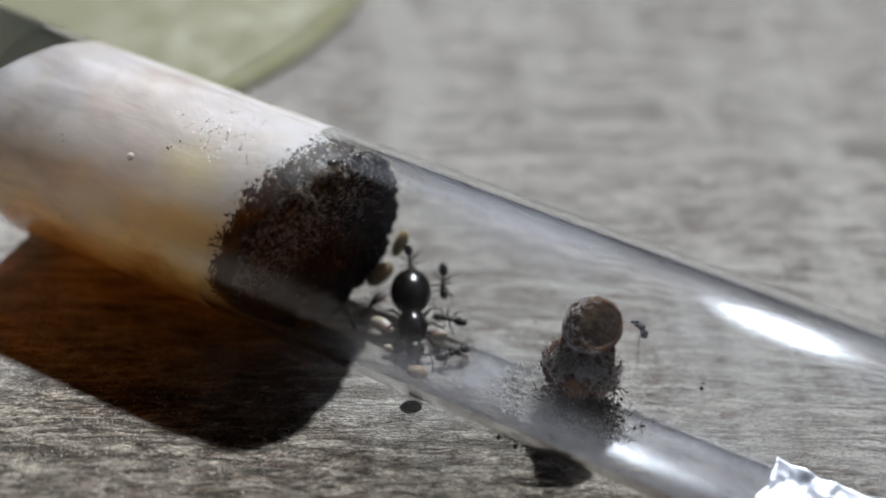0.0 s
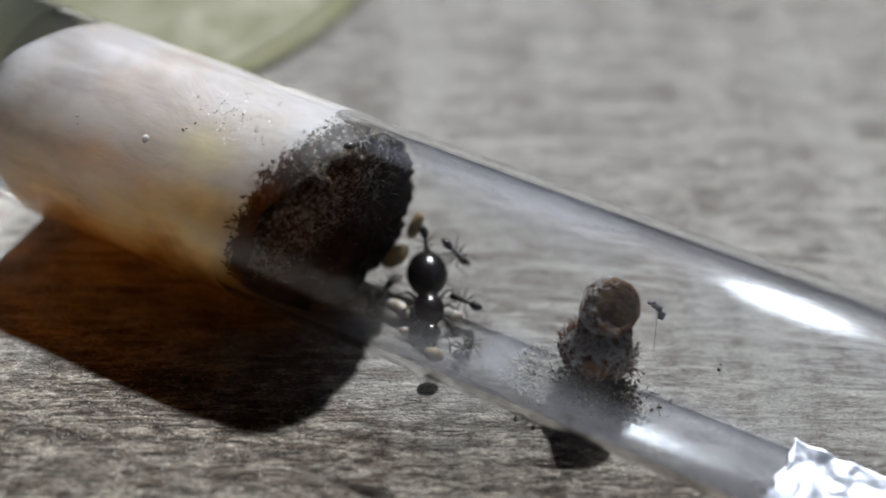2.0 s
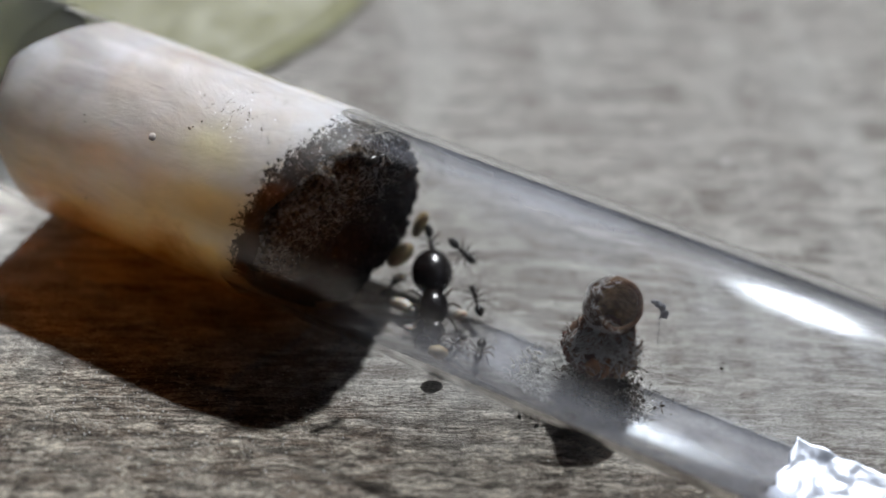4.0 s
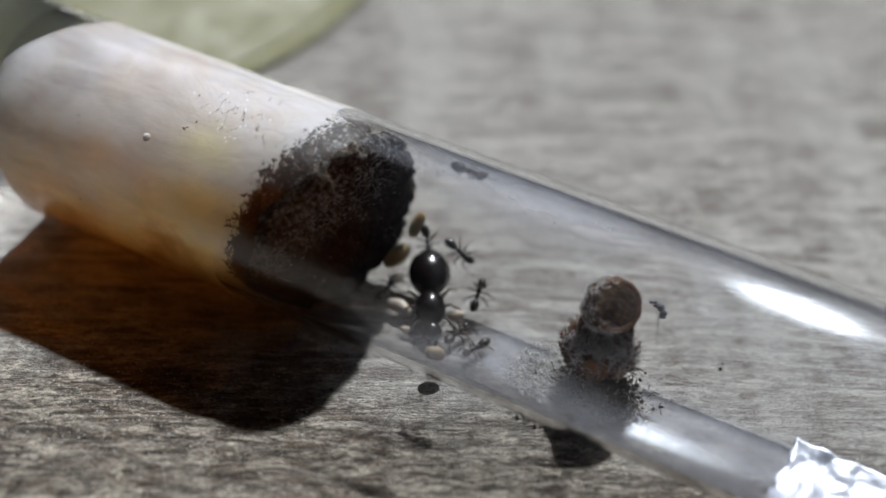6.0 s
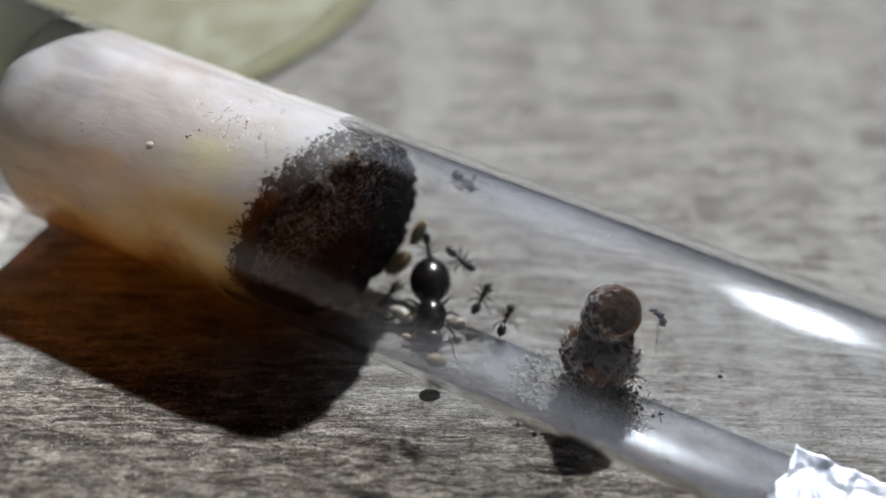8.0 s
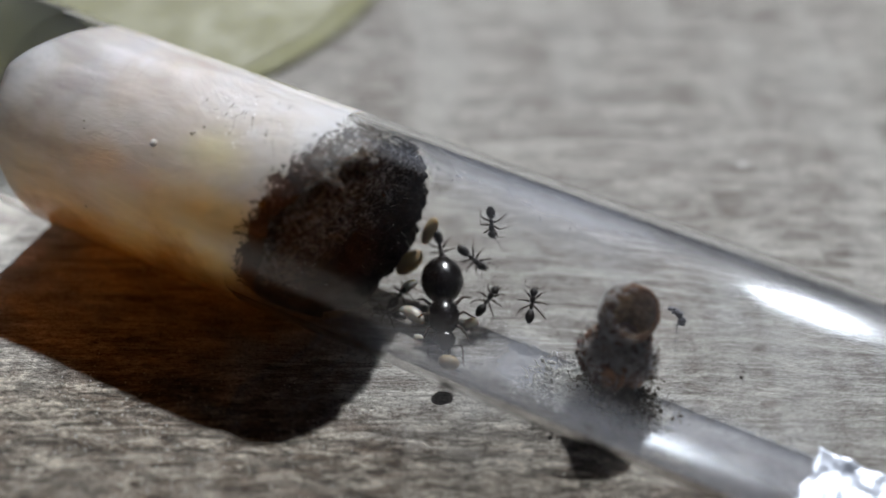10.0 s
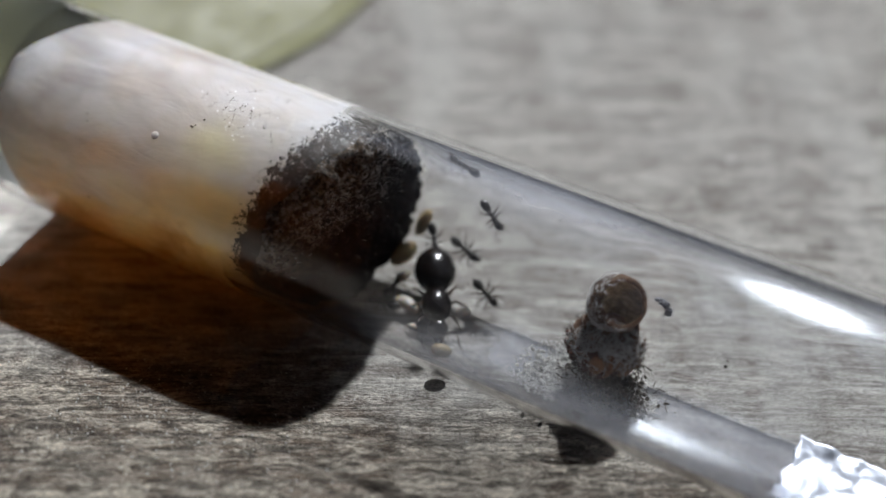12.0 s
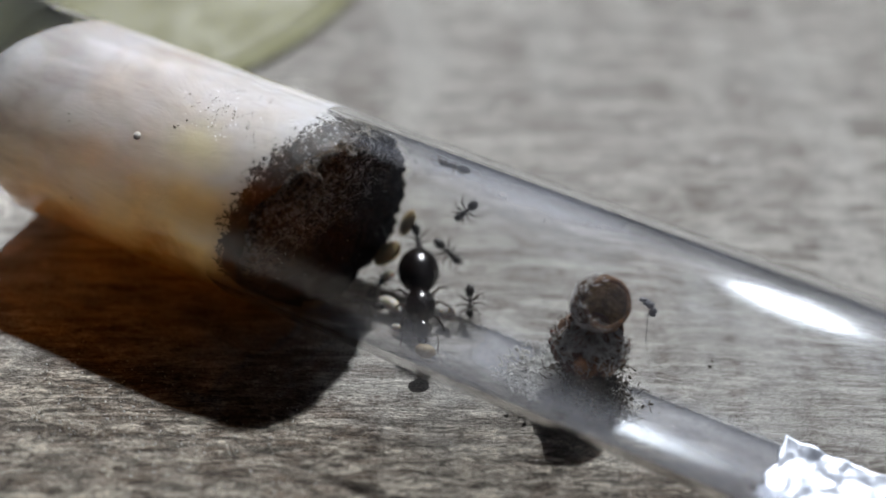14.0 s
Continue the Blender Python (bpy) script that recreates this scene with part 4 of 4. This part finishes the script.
def table_grains():
    rng = random.Random(12)
    bm = bmesh.new()
    for n in range(1500):
        x, y = rng.uniform(-40, 45), rng.uniform(62, 125)
        if n % 2:
            x, y = rng.gauss(-22, 8), rng.gauss(80, 4)
        e = 0.025 + 0.08 * rng.random() ** 3
        blob(bm, (x, y, e * 0.5), (e, e * 0.8, e * 0.7), (rng.uniform(0, 90), rng.uniform(0, 90), 0), 5, 3)
    tagged(part("sand_grains", bm, SAND, smooth=False), "fine sand grains scattered on the wood, near white for their glints", "sand", kind="stuff")


def specks():
    """Dirt that sticks to the glass and to the cotton."""
    rng = random.Random(21)
    bm = bmesh.new()
    inv = TUBE.inverted()

    def fleck(s, phi, e, thin=0.4, lift=0.0, long=1.0):
        m = inv @ on_tube(s, phi, rng.uniform(0, 360), lift)
        c = Vector(m.translation) / MM
        blob(bm, c, (e * long, e * rng.uniform(0.35, 0.9) / long, e * thin / long), [math.degrees(a) for a in m.to_euler()], 6, 4, 0.9, 3.0)

    # black spots along the rim of the mouldy end
    for n in range(200):
        phi = rng.uniform(0, 360)
        y, z = 7.3 * math.sin(radians(phi)), -7.3 * math.cos(radians(phi))
        near_far = 1.6 if 60 < phi < 150 else 0.8
        s0 = end_plane(y, z) + (abs(rng.gauss(0, near_far)) if rng.random() < 0.5 else -abs(rng.gauss(0, 0.7)))
        fleck(s0, phi, rng.uniform(0.02, 0.09), 0.4, -0.25 if s0 < end_plane(y, z) - 0.3 else 0.0)
    # a ragged smear of dirt on the upper far glass beyond the mould
    for n in range(150):
        phi = rng.uniform(92, 150)
        y, z = 7.3 * math.sin(radians(phi)), -7.3 * math.cos(radians(phi))
        fleck(end_plane(y, z) + abs(rng.gauss(0, 2.3)), phi, 0.02 + 0.10 * rng.random() ** 2)
    # grey dirt streaked on the glass over the cotton
    for n in range(26):
        s0, p0, turn = rng.gauss(-17.3, 1.5), rng.gauss(-170, 8), rng.uniform(-1, 1)
        for i in range(rng.randint(3, 8)):
            fleck(s0 + 0.11 * i * turn + rng.gauss(0, 0.05), p0 + 0.9 * i + rng.gauss(0, 0.4), rng.uniform(0.02, 0.075), 0.3, -0.27, 1.5)
    for n in range(140):
        t = rng.random()
        fleck(-21.0 + 4.2 * t + rng.gauss(0, 0.12), 146 + rng.gauss(0, 2.5), rng.uniform(0.05, 0.14), 0.3, -0.27, 1.7)
    for s0, phi, e in ((-20.22, -148.2, 0.16), (-20.0, -149.5, 0.10), (-19.59, -153.9, 0.13), (-28.56, -134.5, 0.12), (-28.3, -131, 0.09), (-27.24, -88.7, 0.14), (-24.5, -160, 0.06), (-26, -120, 0.05), (4.02, 96.1, 0.14), (5.4, 46.0, 0.13), (0.79, 123.3, 0.12), (3.2, 70, 0.09), (1.8, 84, 0.06), (18.58, 49.6, 0.12), (18.6, 46.5, 0.14), (18.75, 44, 0.08), (19.4, 47, 0.08), (19.7, 44, 0.07)):
        fleck(s0, phi, e, 0.4, -0.26 if s0 < -15 else 0.0)
    for n in range(90):
        fleck(rng.uniform(-4, 32), rng.uniform(-60, 150), rng.uniform(0.015, 0.05))
    ob = part("dirt_flecks", bm, GRIT, smooth=False)
    ob.matrix_world = TUBE
    tagged(ob, "black dirt flecks sticking to the glass and cotton", "dirt", kind="stuff")


def droplets():
    rng = random.Random(31)
    bm = bmesh.new()
    inv = TUBE.inverted()
    for n in range(75):
        m = inv @ on_tube(rng.gauss(-17.0, 1.8), rng.gauss(-163, 10), 0, -0.27)
        e = 0.02 + 0.07 * rng.random() ** 2
        blob(bm, Vector(m.translation) / MM, (e, e, e * 0.6), (0, 0, 0), 10, 6)
    # opaque white dots: the droplets' glints are in their colour
    ob = part("water_droplets", bm, GLEAM)
    ob.matrix_world = TUBE
    tagged(ob, "tiny water droplets between glass and cotton, their glints painted white", "droplets", kind="stuff")


def bead(s, phi, e):
    bm = bmesh.new()
    blob(bm, (0, 0, 0), (e, e, e * 0.4), (0, 0, 0), 16, 10, 0.1, 2)
    b = part("cream_bead", bm, FLUFF)
    b.matrix_world = on_tube(s, phi, 0, e * 0.9 - 0.45)
    tagged(b, "small cream bead between cotton and glass", "bead")


def thread_clump():
    """A grey clump with a hanging thread on the far wall of the glass."""
    c = new("lint_clump")
    c.matrix_world = TUBE
    tagged(c, "grey lint clump with a hanging thread on the glass", "lint")
    inv = TUBE.inverted()

    def at(s, phi, lift=0.1):
        return Vector((inv @ on_tube(s, phi, 0, lift)).translation) / MM

    rng = random.Random(4)
    bm = bmesh.new()
    hook = ((12.45, 67.6), (12.7, 68.0), (12.95, 68.0), (13.2, 67.4), (13.38, 66.2), (13.42, 64.8), (13.36, 63.4))
    for n in range(34):
        s0, p0 = rng.choice(hook)
        e = rng.uniform(0.10, 0.27)
        blob(bm, at(s0 + rng.gauss(0, 0.09), p0 + rng.gauss(0, 0.7)), (e, e * 0.7, e * 0.5), (rng.uniform(0, 90), 0, rng.uniform(0, 90)), 8, 6, 0.5, 2)
    part("clump", bm, LINT, c)
    bm = bmesh.new()
    limb(bm, [at(12.9, 74), at(13.1, 66), at(13.3, 57), at(13.7, 45)], [0.01, 0.04, 0.02, 0.01], 6)
    for n in range(9):
        u = rng.random()
        e = rng.uniform(0.03, 0.08)
        blob(bm, at(13.1 + 0.6 * u, 62 - 17 * u), (e, e, e * 0.6), (0, 0, 0), 6, 4, 0.4, 2)
    part("thread", bm, LINT, c)


def crumb():
    bm = bmesh.new()
    blob(bm, (0, 0, 0.1), (0.42, 0.34, 0.12), (0, 0, 20), 12, 8, 0.3, 2)
    b = part("white_crumb", bm, SAND)
    b.matrix_world = pose(22.2 * MM, 114.6 * MM, 0)
    tagged(b, "tiny white crumb on the wooden table", "crumb")


room()
test_tube()
water_column()
cotton_plug()
brood()
husk()
litter()
foil_tray()
dish()
table_grains()
specks()
droplets()
bead(-22.64, -136.8, 0.30)
thread_clump()
crumb()
queen_ant = ant("queen_ant", "large glossy black queen ant by the cotton", 1.62, QUEEN, queen=True)
WORKER_LABEL = "small black worker ant inside the test tube"
worker = ant("worker_ant", WORKER_LABEL, 0.80, WORKER, group="worker ants")
others = [copy_thing(worker, Matrix.Identity(4)) for _ in range(7)]

# seconds, place along the tube, degrees up its wall from the floor, heading
WALKS = [
    [(0, -6.69, 18.3, 82), (14, -6.69, 18.3, 82)],
    [(0, -0.82, 28.1, -171), (0.7, -1.09, 29.1, -173), (1.5, -0.91, 28.1, -179), (2.5, -0.75, 28.7, -187), (5, -0.14, 33.5, -253), (5.7, -0.18, 35.9, -260), (6.5, 0.01, 35.1, -271), (7.2, 0.06, 36.1, -280), (8, 0.0, 38.7, -275), (10.3, -0.44, 35.0, -282), (10.7, -0.27, 35.3, -286), (11.1, -0.09, 38.4, -305), (11.5, 0.1, 37.2, -330), (12, 0.16, 33.7, -386), (13, 0.24, 31.2, -413), (14, 0.4, 28.4, -424)],
    [(0, -2.29, 48.5, -68), (0.7, -2.47, 51.8, -65), (1.5, -2.81, 54.8, -23), (2.5, -2.72, 54.7, -25), (5, -2.57, 55.3, -20), (8, -2.59, 55.2, -19), (11.5, -2.65, 54.7, -19), (13, -2.6, 55.3, -20), (14, -2.68, 53.4, -22)],
    [(0, 1.07, 7.8, 53), (0.4, 1.57, 15.5, 50), (0.7, 1.47, 20.7, 58), (0.9, 2.35, 22.2, 37), (1.2, 1.05, 7.4, 81), (1.5, 1.16, 1.5, 92), (2.5, 1.1, -6.6, 83), (5, -0.03, -1.0, 82), (5.7, -0.03, 3.7, 82), (6.5, 0.36, 6.5, 65), (7.2, 1.03, 6.5, 61), (7.5, 1.6, 16.1, 69), (8, 2.41, 31.7, 95), (10.3, 2.55, 46.9, 103), (10.7, 1.79, 68.2, 107), (11.1, 1.1, 78.5, 142), (11.5, 0.87, 90.2, 128), (12, -3.41, 123.2, 138), (13, -5.2, 125.6, 186), (14, -2.9, 126, 188)],
    [(0, -8.4, 174, -60), (2.5, -8.2, 176, -60), (4.4, -5.0, 182, -66), (5, -2.35, 184.4, -68), (5.4, -1.33, 185.4, -40), (5.8, -0.74, 165.1, -30), (6.2, -0.35, 164.0, 28), (6.6, -1.04, 166.0, 20), (6.8, -2.2, 164, 70), (7.0, -3.3, 161.2, 120), (7.4, -2.49, 168, 82), (7.8, -1.57, 165.9, 44), (8.2, 0.26, 172, 20), (9.2, 0.2, 128, -40), (10.3, -2.11, 74.5, -82), (10.7, -1.56, 73.9, -63), (11.1, -1.2, 77.0, -63), (11.5, -1.09, 78.2, -61), (12, -1.19, 82.6, -46), (13, -1.87, 75.7, -95), (14, -2.23, 82.9, -125)],
    [(0, -5.31, 52.7, -59), (14, -5.31, 52.7, -59)],
    [(0, -7.4, 2, -40), (2.7, -6.8, -4, -60), (3.6, 0.2, -14, -60), (4.3, 3.2, -2, -90), (4.8, 3.34, 6.4, -114), (5.0, 3.32, 4.3, -112), (5.4, 2.93, 6.0, -114), (5.8, 2.47, 0.7, -110), (6.2, 1.17, -6, -106), (6.7, -1.6, -13, -150), (7.4, -6.6, -2, -170), (14, -6.7, 0, -170)],
    [(0, -13.68, -78.8, -153), (7.5, -14.06, -94, -150), (12.5, -13.8, -97, -160), (14, -13.8, -97, -160)],
]


def activity(rows, t):
    """How fast an ant walks at a time, 0 to 1."""
    for (t0, s0, p0, h0), (t1, s1, p1, h1) in zip(rows, rows[1:]):
        if t0 <= t <= t1:
            way = math.hypot(s1 - s0, radians(p1 - p0) * R_IN) + abs(radians(h1 - h0)) * 0.8
            return min(1.0, way / max(0.1, t1 - t0) / 2.0)
    return 0.0


def swing(ob, root, axis, rows):
    """Turns a limb about its root, in its ant's space; rows of seconds and degrees."""
    r = Matrix.Translation(Vector(root) * MM)
    walk(ob, [(t, r @ Matrix.Rotation(radians(a), 4, axis) @ r.inverted()) for t, a in rows])


def limbs(one, k, rows, hx, hz, seed):
    """Legs stepping in two alternating threes while the ant walks, antennae always feeling about."""
    rng = random.Random(seed)
    legs = [c for c in one.children if c.name.startswith("leg")]
    for n, ob in enumerate(legs):
        centre = sum((Vector(v.co) for v in ob.data.vertices), Vector()) / len(ob.data.vertices)
        side = 1 if centre.y > 0 else -1
        x = centre.x / MM / k
        which = 0 if x > 0.5 else (1 if x > -0.2 else 2)
        beat = 1 if (which + (side > 0)) % 2 else -1
        keys = []
        for i in range(101):
            t = i * 0.14
            a = 20 * activity(rows, t) + 1.2
            keys.append((t, side * (beat * (1 if i % 2 else -1) * a + rng.uniform(-1, 1))))
        swing(ob, ((0.42, 0.10, -0.22)[which] * k, side * 0.16 * k, 0.45 * k), "Z", keys)
    for head in [c for c in one.children if c.name.startswith("head")]:
        for ob in [c for c in head.children if c.name.startswith("antenna")]:
            side = 1 if sum(v.co.y for v in ob.data.vertices) > 0 else -1
            swing(ob, ((hx + 0.25) * k, side * 0.17 * k, (hz + 0.02) * k), "Z", [(i * 0.35, rng.uniform(-14, 14)) for i in range(41)])


def motions():
    walk(queen_ant, [(0, on_tube(-2.75, 12.5, -59)), (7, on_tube(-2.7, 12.5, -60)), (14, on_tube(-2.75, 12.5, -59))])
    for one, rows in zip([worker] + others, WALKS):
        walk(one, [(t, on_tube(s, phi, heading)) for t, s, phi, heading in rows])
    still = [(0, 0, 0, 0), (14, 0, 0, 0)]
    limbs(queen_ant, 1.62, still, 1.52, 0.66, 1)
    for n, (one, rows) in enumerate(zip([worker] + others, WALKS)):
        limbs(one, 0.80, rows, 1.02, 0.58, n + 2)


motions()
